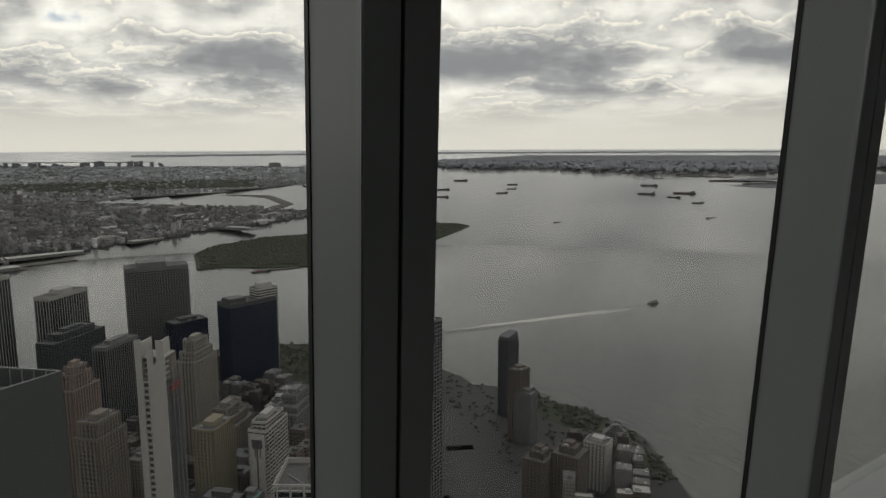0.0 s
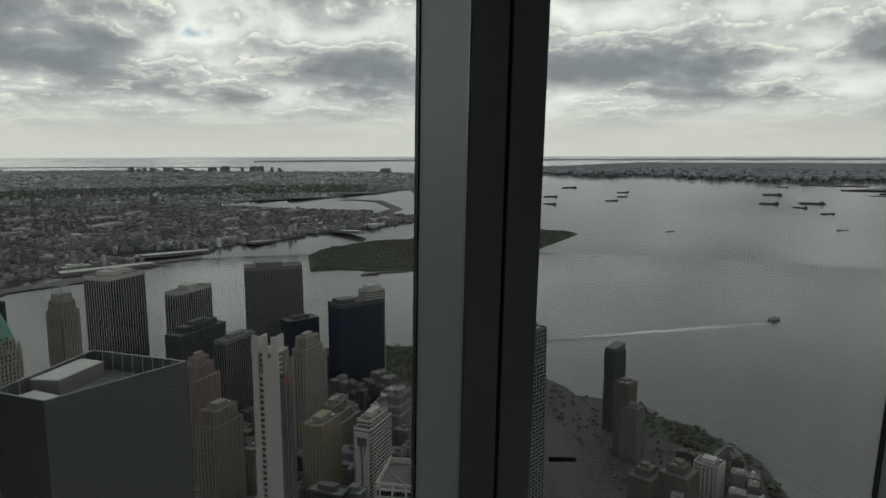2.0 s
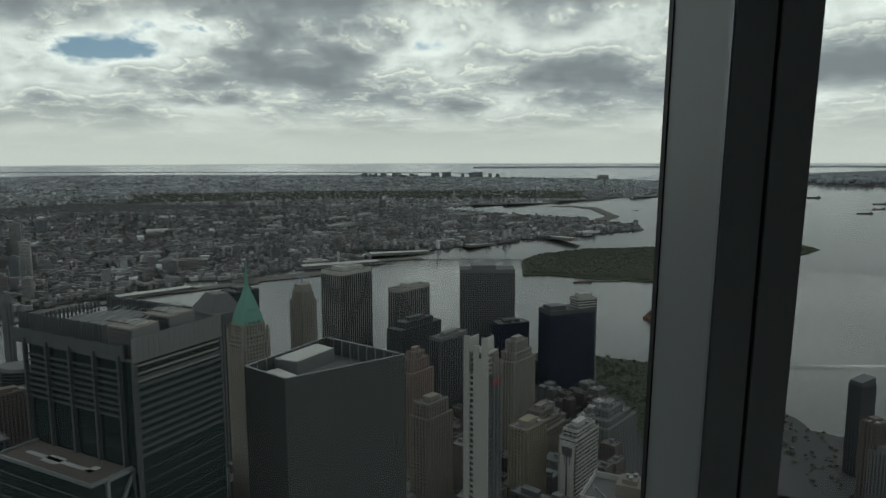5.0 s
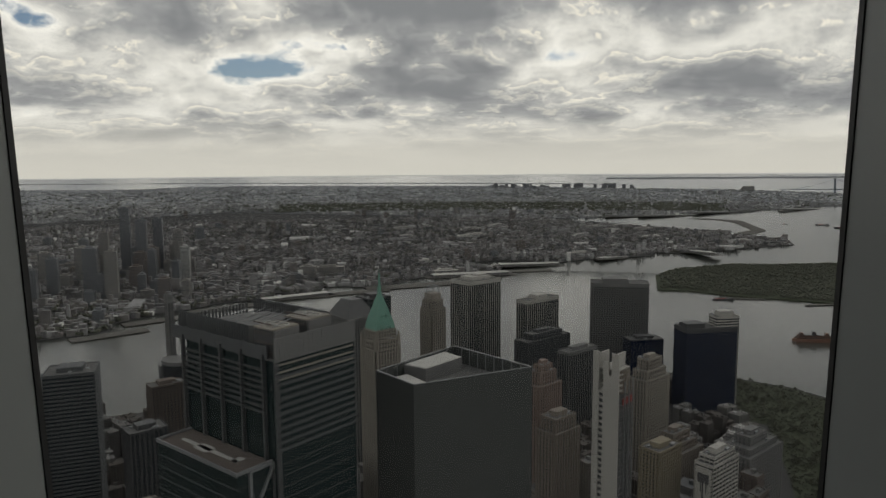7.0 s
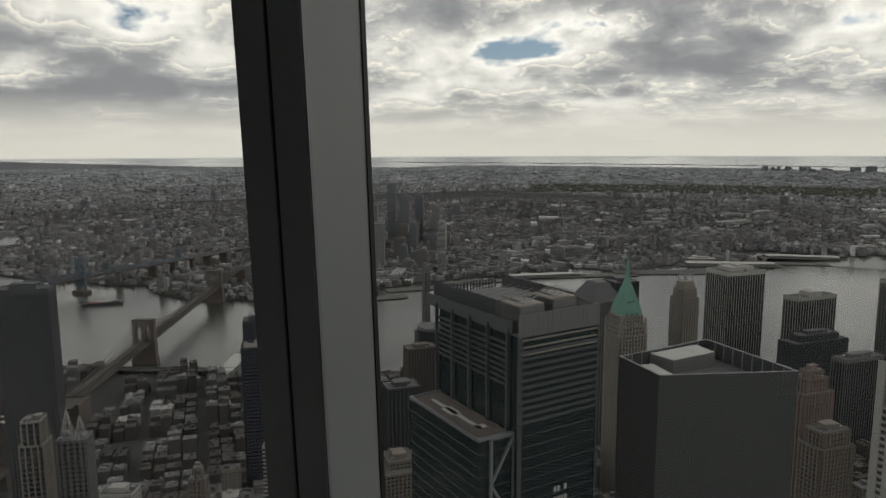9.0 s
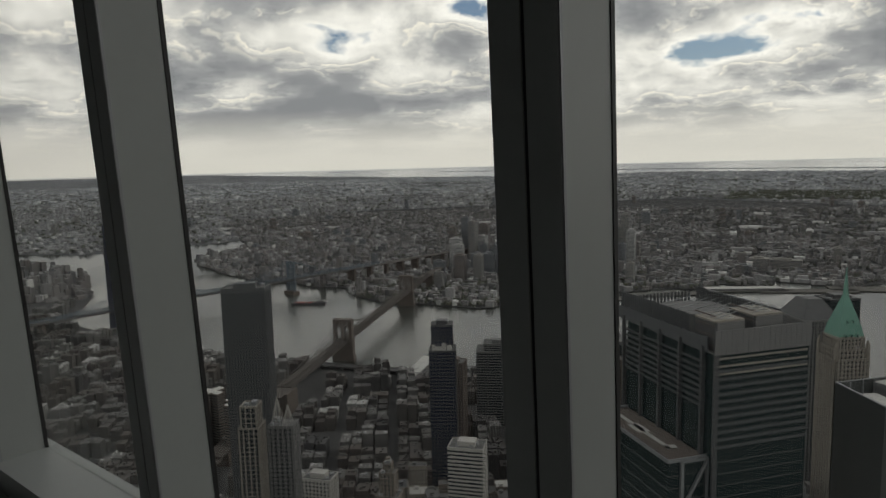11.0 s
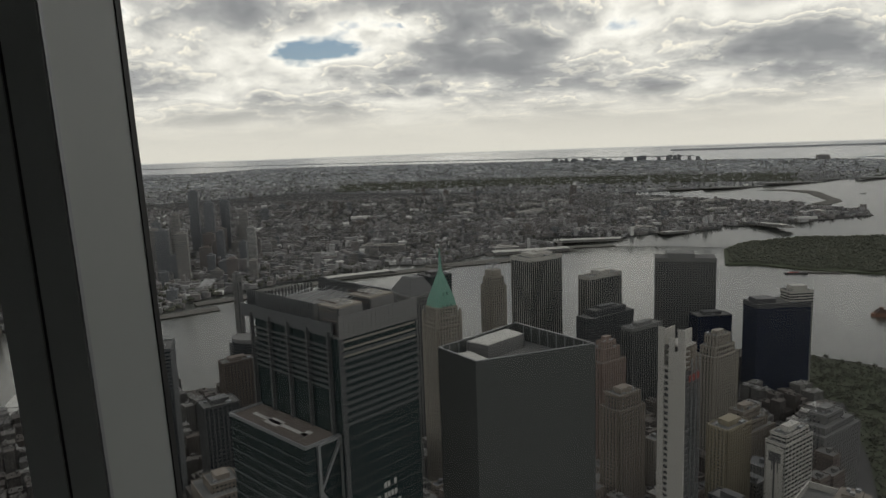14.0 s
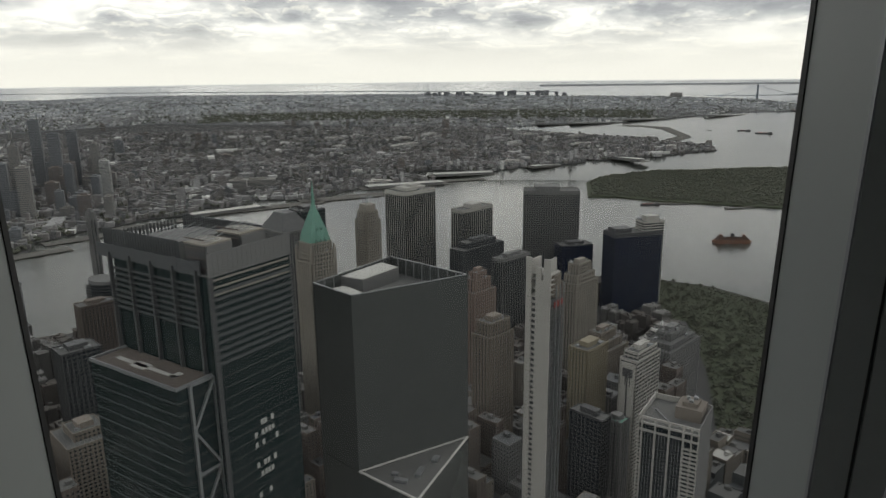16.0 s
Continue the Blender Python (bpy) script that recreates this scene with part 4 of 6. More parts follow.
def braced_tower():
    W3, D3, H3 = 38.0, 55.0, 326.5
    root = thing("braced_tower", "dark glass skyscraper with steel bracing, terrace and roof screens", "building", spot_of((132, -191), W3, D3, -108))
    # local x runs along the bright front, local y away along the long side; the near corner is (-W/2, -D/2)
    x0, x1, y0, y1 = -W3 / 2, W3 / 2, -D3 / 2, D3 / 2
    part("core", boxes((x0 + .4, x1 - .4, y0 + .4, y1 - .4, 0, H3 - 8)), M["teal"], root, "green-blue glass")
    for i in range(64):                       # floor lines
        z = H3 - 45 - i * 4.2
        if z < 0:
            break
        put("floor_line", shared("floor_line", M["dark"], (x0 + .3, x1 - .3, y0 + .3, y1 - .3, 0, 0.35)), None, root, "", pose(0, 0, z))
    for i in range(11):                       # louvre storeys below the crown
        put("louvre", shared("louvre", M["slate"], (x0 + .1, x1 - .1, y0 - .05, y0 + .35, 0, 0.9)), None, root, "grey louvre strip", pose(0, 0, H3 - 40 + i * 2.6))
    for i in range(3):
        put("white_band", shared("white_band", M["stone"], (x0 + 1, x1 - 1.4, y0 - .12, y0 + .3, 0, 0.55)), None, root, "thin pale band", pose(0, 0, H3 - 9.5 - i * 2.6))
    for i in range(18):                       # pale crown panels on the front
        w = W3 / 18
        put("crown_panel", shared("crown_panel", M["grey"], (0.04, w - 0.04, y0 - .1, y0 + .4, 0, 8.2)), None, root, "pale crown panel", pose(x0 + i * w, 0, H3 - 8))
    part("corner_band", boxes((x0 - .2, x0 + 1.6, y0 - .15, y0 + .5, 0, H3 - 8)), M["dark"], root)
    # long side: tall fins and a recessed bay next to the corner
    for i in range(5):
        y = y0 + 6 + i * 12.5
        put("fin", shared("fin", M["dark"], (x0 - 1.0, x0 + .4, -0.5, 0.5, 0, H3 - 6)), None, root, "tall dark fin", pose(0, y, 0))
    for i in range(30):
        y = y0 + 4 + i * 2
        put("side_panel", shared("side_panel", M["slate"], (x0 - .15, x0 + .4, 0.05, 1.95, 0, 5)), None, root, "", pose(0, y, H3 - 8 + (0 if i % 6 else .4)))
    for i in range(8):
        put("side_louvre", shared("side_louvre", M["dark"], (x0 - .2, x0 + .3, y0 + 5, y1, 0, 0.7)), None, root, "", pose(0, 0, H3 - 12 - i * 2.2))
    part("roof", boxes((x0 + .5, x1 - .5, y0 + .5, y1 - .5, H3 - 8, H3 - 7.5)), M["roof"], root, "dark roof deck")
    # roof screens at the rear and along the far sides
    for i in range(32):
        y = y0 + 14 + i * 1.5
        put("screen_fin", shared("screen_fin", M["slate"], (x1 - 1.6, x1 - .4, -0.18, 0.18, 0, 9.5)), None, root, "thin steel screen fin", pose(0, y, H3 - 7.5))
    for i in range(30):
        y = y0 + 16 + i * 1.5
        put("screen_fin", shared("screen_fin_low", M["slate"], (x0 + .4, x0 + 1.3, -0.15, 0.15, 0, 6.5)), None, root, "thin steel screen fin", pose(0, y, H3 - 3.5))
    for z in (2.0, 9.0):
        part("screen_rail", boxes((x1 - 1.3, x1 - .7, y0 + 13, y1, H3 - 7.5 + z, H3 - 7.1 + z)), M["steel"], root)
    for i in range(18):
        x = x0 + 1 + i * 1.6
        put("screen_fin", shared("screen_fin_end", M["slate"], (-0.18, 0.18, y1 - 1.4, y1 - .3, 0, 9.5)), None, root, "thin steel screen fin", pose(x, 0, H3 - 7.5))
    for a, b, c, d, h, m in ((-17, -6, -24.5, -14, 8.2, "dark"), (0, 11.5, -22, -10, 8.4, "dark"), (-15, 1, -6, 14, 6.4, "grey"), (5, 14, 3, 20, 4.0, "slate")):
        box_ = part("machine_room", boxes((a, b, c, d, H3 - 7.5, H3 - 6 + h)), M[m], root, "rooftop machine room")
        part("machine_lid", boxes((a - .2, b + .2, c - .2, d + .2, H3 - 6 + h, H3 - 5.4 + h)), M["stone" if m == "dark" else "grey"], box_, "flat lid")
        for k in range(4):
            bm = bmesh.new()
            yy = c + (k + .5) * (d - c) / 4
            bar(bm, (a + 1, yy, H3 - 5 + h), (b - 1, yy + 1, H3 - 3.4 + h), 0.18)
            part("pipe", bm, M["steel"], box_, "thin pale pipe")
        if m == "dark":                      # pale end wall, louvre rails and fan rings of a cooling tower
            part("end_panel", boxes((b - .3, b + .3, c - .3, d + .3, H3 - 7.4, H3 - 6.1 + h), (a + .6, b, c - .35, c - .02, H3 - 7.4, H3 - 6.1 + h)), M["grey"], box_, "pale end panel")
            for k in range(4):
                part("rail", boxes((a - .25, a - .02, c, d, H3 - 6 + k * 3.4, H3 - 5.6 + k * 3.4)), M["brown"], box_, "rusty louvre rail")
            for k in range(3):
                bm = bmesh.new()
                cy = c + (k + .5) * (d - c) / 3
                ring = [((a + b) / 2 + 2.6 * math.cos(i * .6283), cy + 1.5 * math.sin(i * .6283), H3 - 4.9 + h) for i in range(10)]
                for u, v in zip(ring, ring[1:] + ring[:1]):
                    bar(bm, u, v, .22)
                part("fan_ring", bm, M["pale_roof"], box_, "pale fan ring")
    # lower wing with its roof terrace and the big steel frame
    z = 282.5
    t0, t1 = -44.0, x0
    u0, u1 = y0 - 1.5, y1 - 2
    part("wing", boxes((x0 - 14.5, x0, u0 + 5, u1, 0, z)), M["teal"], root, "lower glass wing")
    for i in range(60):
        put("wing_line", shared("wing_line", M["dark"], (x0 - 14.6, x0, u0 + 4.9, u1 + .1, 0, 0.4)), None, root, "", pose(0, 0, z - 5 - i * 4.4))
    terrace = part("terrace", boxes((x0 - 14.5, x0, u0 + 5, u1, z, z + .3)), M["brown"], root, "brown planted roof terrace with pale paths")
    part("path", boxes((x0 - 8.5, x0 - 6.8, u0 + 14, u1 - 6, z + .3, z + .5), (x0 - 8.5, x0 - 4.5, u0 + 14, u0 + 17, z + .3, z + .5), (x0 - 10, x0 - 5.5, u0 + 30, u0 + 38, z + .3, z + .5)), M["pale_roof"], terrace, "pale paved path")
    part("rim", boxes((x0 - 14.9, x0 - 14.4, u0 + 4.6, u1 + .4, z, z + 1.3), (x0 - 14.4, x0, u0 + 4.6, u0 + 5, z, z + 1.3), (x0 - 14.4, x0, u1, u1 + .4, z, z + 1.3)), M["steel"], terrace, "pale metal terrace rim")
    fx0, fx1, fy = x0 - 9.5, x0 + 0.5, u0 + 4.4
    zs = [z, z - 34, z - 68, z - 102, z - 136, z - 170]
    for a, b in ((fx0, fx0), (fx1, fx1)):
        bm = bmesh.new()
        bar(bm, (a, fy, zs[-1]), (b, fy, zs[0]), 0.75)
        part("column", bm, M["steel"], root, "pale steel column")
    for i, (za, zb) in enumerate(zip(zs, zs[1:])):
        for (pa, pb) in (((fx1, za), (fx0, (za + zb) / 2)), ((fx0, (za + zb) / 2), (fx1, zb))):
            bm = bmesh.new()
            bar(bm, (pa[0], fy - .1, pa[1]), (pb[0], fy - .1, pb[1]), 0.65)
            part("brace", bm, M["steel"], root, "pale diagonal steel brace")
        bm = bmesh.new()
        bar(bm, (fx0, fy, za), (fx1, fy, za), 0.6)
        part("beam", bm, M["steel"], root, "pale steel beam")
    # lit office windows, their light put in as pale panels
    rnd = random.Random(5)
    for i in range(26):
        zz = H3 - 70 - 4.2 * rnd.choice((0, 1, 1, 2, 4, 4, 5, 5, 7))
        xx = x0 + 14 + 1.7 * rnd.randrange(0, 8)
        put("blind", shared("blind", M["pale_roof"], (0, 1.3, y0 + .3, y0 + .45, 0, 2.2)), None, root, "pale panel standing for a lit window", pose(xx, 0, zz))
    return root


braced_tower()


def slot_tower():
    root = thing("slot_tower", "unfinished white concrete tower with a column of slot windows", "building", spot_of((38.8, -398), 16, 17, -112))
    # near corner (-8, -8.5); the white wall lies on the side x = -8
    part("core", boxes((-7.6, 8, -8.3, 8.5, 0, 250)), M["dark"], root, "dark glazed floors")
    for i in range(68):
        put("floor_slab", shared("floor_slab", M["grey"], (-7.7, 8.3, -8.8, 8.7, 0, 0.5)), None, root, "", pose(0, 0, i * 3.7))
    for i in range(10):
        put("floor_slab", shared("top_slab", M["white"], (-7.0, 7, -7.5, 7.5, 0, 0.6)), None, root, "bare concrete floor", pose(0, 0, 252 + i * 1.6)) if i % 2 == 0 else None
    # the white wall in strips, with the slots left open
    part("wall", boxes((-8.6, -7.6, -2.0, 1.6, 0, 270)), M["white"], root, "white concrete wall")
    part("wall", boxes((-8.6, -7.6, 4.6, 8.5, 0, 275.5)), M["white"], root, "white concrete wall")
    part("wall", boxes((-8.6, -7.6, -8.5, -4.0, 0, 275.5)), M["white"], root, "white concrete wall")
    part("wall", boxes((-8.6, -7.6, -4.0, -2.0, 0, 262)), M["white"], root, "white concrete wall")
    for i in range(72):
        put("lintel", shared("lintel", M["white"], (-8.55, -7.6, 1.6, 4.6, 0, 1.2)), None, root, "", pose(0, 0, i * 3.7 - 1)) if i * 3.7 < 252 else None
    part("fin", boxes((-7.6, 4, 4.6, 5.6, 250, 274)), M["white"], root, "white concrete fin above the roof")
    part("fin", boxes((-7.6, 6, -5.0, -4.0, 250, 274)), M["white"], root, "white concrete fin above the roof")
    bm = bmesh.new()
    prism(bm, [(3 + 5.5 * math.cos(a * .524), -4 + 5 * math.sin(a * .524)) for a in range(12)], 250, 264)
    part("drum", bm, M["tan"], root, "beige round machine room")
    part("netting", boxes((-4, 8.4, -9.1, -8.8, 244, 248)), M["red"], root, "pink safety netting")
    for x in (-2, 3, 8):
        part("hoist_rail", boxes((x, x + .5, -9.6, -8.8, 0, 258)), M["steel"], root, "site hoist rail")
    return root


slot_tower()


def crowns():
    """Roofs and crowns that stand on towers of their own shape."""
    # twin wire pyramids
    root = tower("apartment_tower", "slim tower with two open pyramid crowns", (506, -185), 18, 21, -38, 178, "grey", "glass", 4, 3.6, 0.4, 0.3, top=())
    for x, y, h in ((-5, -6, 18), (5, 6, 20)):
        for a in range(6):
            bm = bmesh.new()
            c, s = math.cos(a * math.pi / 3), math.sin(a * math.pi / 3)
            bar(bm, (x + 5 * c, y + 5 * s, 176), (x, y, 176 + h), 0.3)
            part("crown_rib", bm, M["white"], root, "pale crown rib")
        for z, r in ((4, 4.0), (9, 2.6)):
            bm = bmesh.new()
            for a in range(6):
                bar(bm, (x + r * math.cos(a * math.pi / 3), y + r * math.sin(a * math.pi / 3), 176 + z),
                    (x + r * math.cos((a + 1) * math.pi / 3), y + r * math.sin((a + 1) * math.pi / 3), 176 + z), 0.2)
            part("crown_ring", bm, M["white"], root, "pale crown ring")
    # hipped dark roof
    root = thing("hipped_roof", "steep dark hipped roof on the tower block", "roof", spot_of((388, -718), 40, 50, -120))
    bm = bmesh.new()
    prism(bm, [(-20, -25), (20, -25), (20, 25), (-20, 25)], 204, 224, 0.42)
    part("slopes", bm, M["dark"], root)
    # river-side lantern frames
    root = thing("lantern", "open stone lantern with a metal frame", "roof", spot_of((337, -860), 26, 26, -120))
    part("lantern_base", boxes((-8, 8, -8, 8, 203, 212)), M["stone"], root)
    for x in (-6, 6):
        for y in (-6, 6):
            bm = bmesh.new()
            bar(bm, (x, y, 212), (x, y, 222), 0.5)
            part("post", bm, M["steel"], root)
    part("ring", boxes((-6.5, 6.5, -6.5, -5.5, 221, 222), (-6.5, 6.5, 5.5, 6.5, 221, 222), (-6.5, -5.5, -5.5, 5.5, 221, 222), (5.5, 6.5, -5.5, 5.5, 221, 222)), M["steel"], root)
    # oval dark tower by the river
    root = thing("oval_tower", "dark oval glass tower by the river", "building", pose(700, -770, 2.5, 0, 0, -25))
    FOOTPRINTS.append((700, -770, 50))
    oval = [(30 * math.cos(a * math.pi / 12), 22 * math.sin(a * math.pi / 12)) for a in range(24)]
    bm = bmesh.new()
    prism(bm, oval, 0, 108)
    part("glass_body", bm, M["glass"], root)
    for i in range(25):
        bm = bmesh.new()
        prism(bm, [(x * 1.012, y * 1.012) for x, y in oval], 4 + i * 4.2, 5.2 + i * 4.2)
        part("floor_band", bm, M["dark"], root)
    bm = bmesh.new()
    prism(bm, [(x * .8, y * .8) for x, y in oval], 108, 113)
    part("roof_ring", bm, M["grey"], root)
    root = thing("sail_roof", "slanting dark sail roof on the waterfront tower", "roof", spot_of((-359, -849), 24, 18, -150))
    bm = bmesh.new()
    vs = [bm.verts.new(v) for v in ((-11, -8, 114), (11, -8, 114), (11, 8, 114), (-11, 8, 114), (11, -8, 122), (11, 8, 122), (-11, -8, 117), (-11, 8, 117))]
    for f in ((0, 1, 4, 6), (1, 2, 5, 4), (2, 3, 7, 5), (3, 0, 6, 7), (6, 4, 5, 7), (3, 2, 1, 0)):
        bm.faces.new([vs[k] for k in f])
    part("sail", bm, M["slate"], root)
    # stepped hexagon museum
    root = thing("museum", "low hexagonal museum with a stepped pyramid roof", "building", pose(-462, -735, 2.5))
    FOOTPRINTS.append((-462, -735, 40))
    for i in range(7):
        bm = bmesh.new()
        r = 20 * (1 - i / 8)
        prism(bm, [(r * math.cos(a * math.pi / 3), r * math.sin(a * math.pi / 3)) for a in range(6)], 8 + i * 2.4, 8 + (i + 1) * 2.4 - .5)
        part("roof_step", bm, M["grey"], root, "pale stepped roof tier")
        bm = bmesh.new()
        prism(bm, [(r * .9 * math.cos(a * math.pi / 3), r * .9 * math.sin(a * math.pi / 3)) for a in range(6)], 8 + (i + 1) * 2.4 - .5, 8 + (i + 1) * 2.4)
        part("roof_gap", bm, M["dark"], root)
    bm = bmesh.new()
    prism(bm, [(20 * math.cos(a * math.pi / 3), 20 * math.sin(a * math.pi / 3)) for a in range(6)], 0, 8)
    part("base", bm, M["stone"], root)


crowns()


# ---- roads ----
def road(name, pts, width, label, z=2.7):
    bm = bmesh.new()
    for (ax, ay), (bx, by) in zip(pts, pts[1:]):
        length = math.hypot(bx - ax, by - ay)
        m = pose((ax + bx) / 2, (ay + by) / 2, 0, 0, 0, math.degrees(math.atan2(by - ay, bx - ax)))
        box(bm, -length / 2 - width * .2, length / 2 + width * .2, -width / 2, width / 2, 2.0, z, m)
    ob = tagged(link(name, bm, M["road"]), label, "road", kind="structure")
    bm = bmesh.new()
    for (ax, ay), (bx, by) in zip(pts, pts[1:]):
        length = math.hypot(bx - ax, by - ay)
        m = pose((ax + bx) / 2, (ay + by) / 2, 0, 0, 0, math.degrees(math.atan2(by - ay, bx - ax)))
        for k in range(int(length / 12)):
            for lane in (-.25, 0.0, .25):
                x = -length / 2 + 12 * k
                box(bm, x, x + 5, lane * width - .12, lane * width + .12, z, z + .02, m)
    marks = part("lane_marks", bm, M["pale_roof"], ob, "white dashed lane marks")
    marks["kind"] = "stuff"
    return ob


road("road_west", [(-150, -350), (-200, -668), (-240, -882), (-220, -1050)], 30, "wide dark avenue with lane marks")
road("road_tunnel", [(-235, -640), (-265, -780), (-285, -900)], 34, "sunken dark tunnel approach")


# ---- trees ----
def crown_mesh(name, seed, size, clumps):
    rnd = random.Random(seed)
    bm = bmesh.new()
    for _ in range(clumps):
        a, r, h = rnd.uniform(0, 6.28), size * 0.36 * math.sqrt(rnd.random()), size * rnd.uniform(0.35, 0.95)
        r *= 1.25 - 0.6 * abs(h / size - .6)
        vs = bmesh.ops.create_icosphere(bm, subdivisions=1, radius=size * rnd.uniform(0.06, 0.13))["verts"]
        for v in vs:
            v.co = v.co * rnd.uniform(0.7, 1.3) + Vector((r * math.cos(a), r * math.sin(a), h))
    me = bpy.data.meshes.new(name)
    bm.to_mesh(me)
    bm.free()
    me.materials.append(M["crowns"])
    return me


def make_tree(seed):
    rnd = random.Random(seed)
    root = thing("tree", "bare-looking spring tree with a thin dull green crown", "tree", pose(0, 0, 0), group="park trees")
    bm = bmesh.new()
    bar(bm, (0, 0, 0), (0, 0, 5), 0.3, 6)
    for i in range(4):
        a = i * 1.6 + rnd.random()
        bar(bm, (0, 0, 3.5 + i * .5), (2 * math.cos(a), 2 * math.sin(a), 7), 0.12)
    part("trunk", bm, M["brown"], root)
    put("crown", crown_mesh("crown", seed, 9, 34), None, root)
    return root


TREES = [make_tree(s) for s in range(4)]
PARK = [(-10, -1130), (-74, -1312), (-168, -1284), (-250, -1210), (-300, -1125), (-255, -1060), (-225, -960), (-190, -760), (-115, -740), (-120, -900), (-110, -1090)]
PARK2 = [(-380, -960), (-436, -935), (-432, -890), (-472, -845), (-498, -737), (-480, -668), (-440, -660), (-425, -800), (-390, -890)]
sheet("park", PARK, 2.9, M["grass"], "dull green waterside park lawn", "ground")
sheet("park_west", PARK2, 2.9, M["grass"], "dull green strip of waterside park", "ground")
rnd = random.Random(11)
first = True
for plan, n in ((PARK, 120), (PARK2, 50)):
    xs, ys = [p[0] for p in plan], [p[1] for p in plan]
    count = 0
    while count < n:
        x, y = rnd.uniform(min(xs), max(xs)), rnd.uniform(min(ys), max(ys))
        if inside(x, y, plan):
            m = pose(x, y, 2.9, 0, 0, rnd.uniform(0, 360))
            if count < 4 and first:
                TREES[count].matrix_basis = m
            else:
                copy_thing(TREES[count % 4], m)
            count += 1
    first = False

ICO = [(0, 0, 1), (0.894, 0, 0.447), (0.276, 0.851, 0.447), (-0.724, 0.526, 0.447), (-0.724, -0.526, 0.447), (0.276, -0.851, 0.447), (0.724, 0.526, -0.3), (-0.276, 0.851, -0.3), (-0.894, 0, -0.3), (-0.276, -0.851, -0.3), (0.724, -0.526, -0.3)]
ICO_F = [(0, 1, 2), (0, 2, 3), (0, 3, 4), (0, 4, 5), (0, 5, 1), (1, 6, 2), (2, 7, 3), (3, 8, 4), (4, 9, 5), (5, 10, 1), (2, 6, 7), (3, 7, 8), (4, 8, 9), (5, 9, 10), (1, 10, 6)]


def in_plan(xs, ys, plan):
    hit = np.zeros(len(xs), bool)
    for (ax, ay), (bx, by) in zip(plan, plan[1:] + plan[:1]):
        if ay == by:
            continue
        hit ^= ((ay > ys) != (by > ys)) & (xs < (bx - ax) * (ys - ay) / (by - ay) + ax)
    return hit


def shrink_all(xs, ys):
    r = np.hypot(xs, ys)
    return np.where(r <= NEAR, 1.0, (EYE + SLOPE * NEAR) / (EYE + SLOPE * np.maximum(r, NEAR)))


def stuff_mesh(name, V, F, material, label, category):
    me = bpy.data.meshes.new(name)
    me.from_pydata(V.reshape(-1, 3).tolist(), [], F.reshape(-1, F.shape[-1]).tolist())
    me.materials.append(material)
    return tagged(new(name, me), label, category, kind="stuff")


def scatter_crowns(name, xs, ys, sizes, z, label, seed, paint="crowns"):
    g = np.random.RandomState(seed)
    n = len(xs)
    base = np.array(ICO)[None] * (sizes[:, None, None] * g.uniform(0.7, 1.25, (n, 11, 1)))
    base[:, :, 2] = base[:, :, 2] * 0.8 + sizes[:, None] * 0.75
    k = shrink_all(xs, ys)
    V = base + np.stack([xs, ys, np.full(n, z)], 1)[:, None, :]
    V[:, :, 2] -= EYE
    V *= k[:, None, None]
    V[:, :, 2] += EYE
    F = np.array(ICO_F)[None] + 11 * np.arange(n)[:, None, None]
    return stuff_mesh(name, V, F, M[paint], label, "trees")


def scatter_houses(name, xs, ys, ws, ds, hs, turn, z, label, paint="houses"):
    n = len(xs)
    c, s = np.cos(turn), np.sin(turn)
    V = np.zeros((n, 8, 3))
    for i, (a, b) in enumerate(((-1, -1), (1, -1), (1, 1), (-1, 1))):
        lx, ly = a * ws / 2, b * ds / 2
        for lift in (0, 4):
            V[:, i + lift, 0] = xs + lx * c - ly * s
            V[:, i + lift, 1] = ys + lx * s + ly * c
            V[:, i + lift, 2] = z + (0 if lift == 0 else hs)
    k = shrink_all(xs, ys)
    V[:, :, 2] -= EYE
    V *= k[:, None, None]
    V[:, :, 2] += EYE
    F = np.array([(4, 5, 6, 7), (0, 1, 5, 4), (1, 2, 6, 5), (2, 3, 7, 6), (3, 0, 4, 7)])[None] + 8 * np.arange(n)[:, None, None]
    return stuff_mesh(name, V, F, M[paint], label, "houses")


G = np.random.RandomState(3)
# island woods
xs, ys = G.uniform(-1071, 129, 11000), G.uniform(-3190, -2135, 11000)
inner = [(x * .975 - 9, (y + 2600) * .955 - 2600) for x, y in ISLAND]
ok = in_plan(xs, ys, inner) & ((xs > -640) | (G.rand(11000) < .25))
scatter_crowns("woods", xs[ok], ys[ok], G.uniform(3.6, 6.2, ok.sum()), 3.5, "dense dark woods on the island", 4)


# ---- the low city across the river ----
def spread(n, b0, b1, r0, r1, power, seed):
    g = np.random.RandomState(seed)
    b = np.radians(g.uniform(b0, b1, n))
    r = (r0 ** power + g.rand(n) * (r1 ** power - r0 ** power)) ** (1 / power)
    return r * np.sin(b), -r * np.cos(b), r, g


def snap(xs, ys, pitch_u, pitch_v, turn, g):
    """Rows along streets: places gather on lines of a turned grid."""
    c, s = math.cos(turn), math.sin(turn)
    u, v = xs * c + ys * s, -xs * s + ys * c
    v = np.round(v / pitch_v) * pitch_v + g.choice((-.28, .28), len(v)) * pitch_v
    u = np.round(u / pitch_u) * pitch_u + g.uniform(-.1, .1, len(u)) * pitch_u
    return u * c - v * s, u * s + v * c


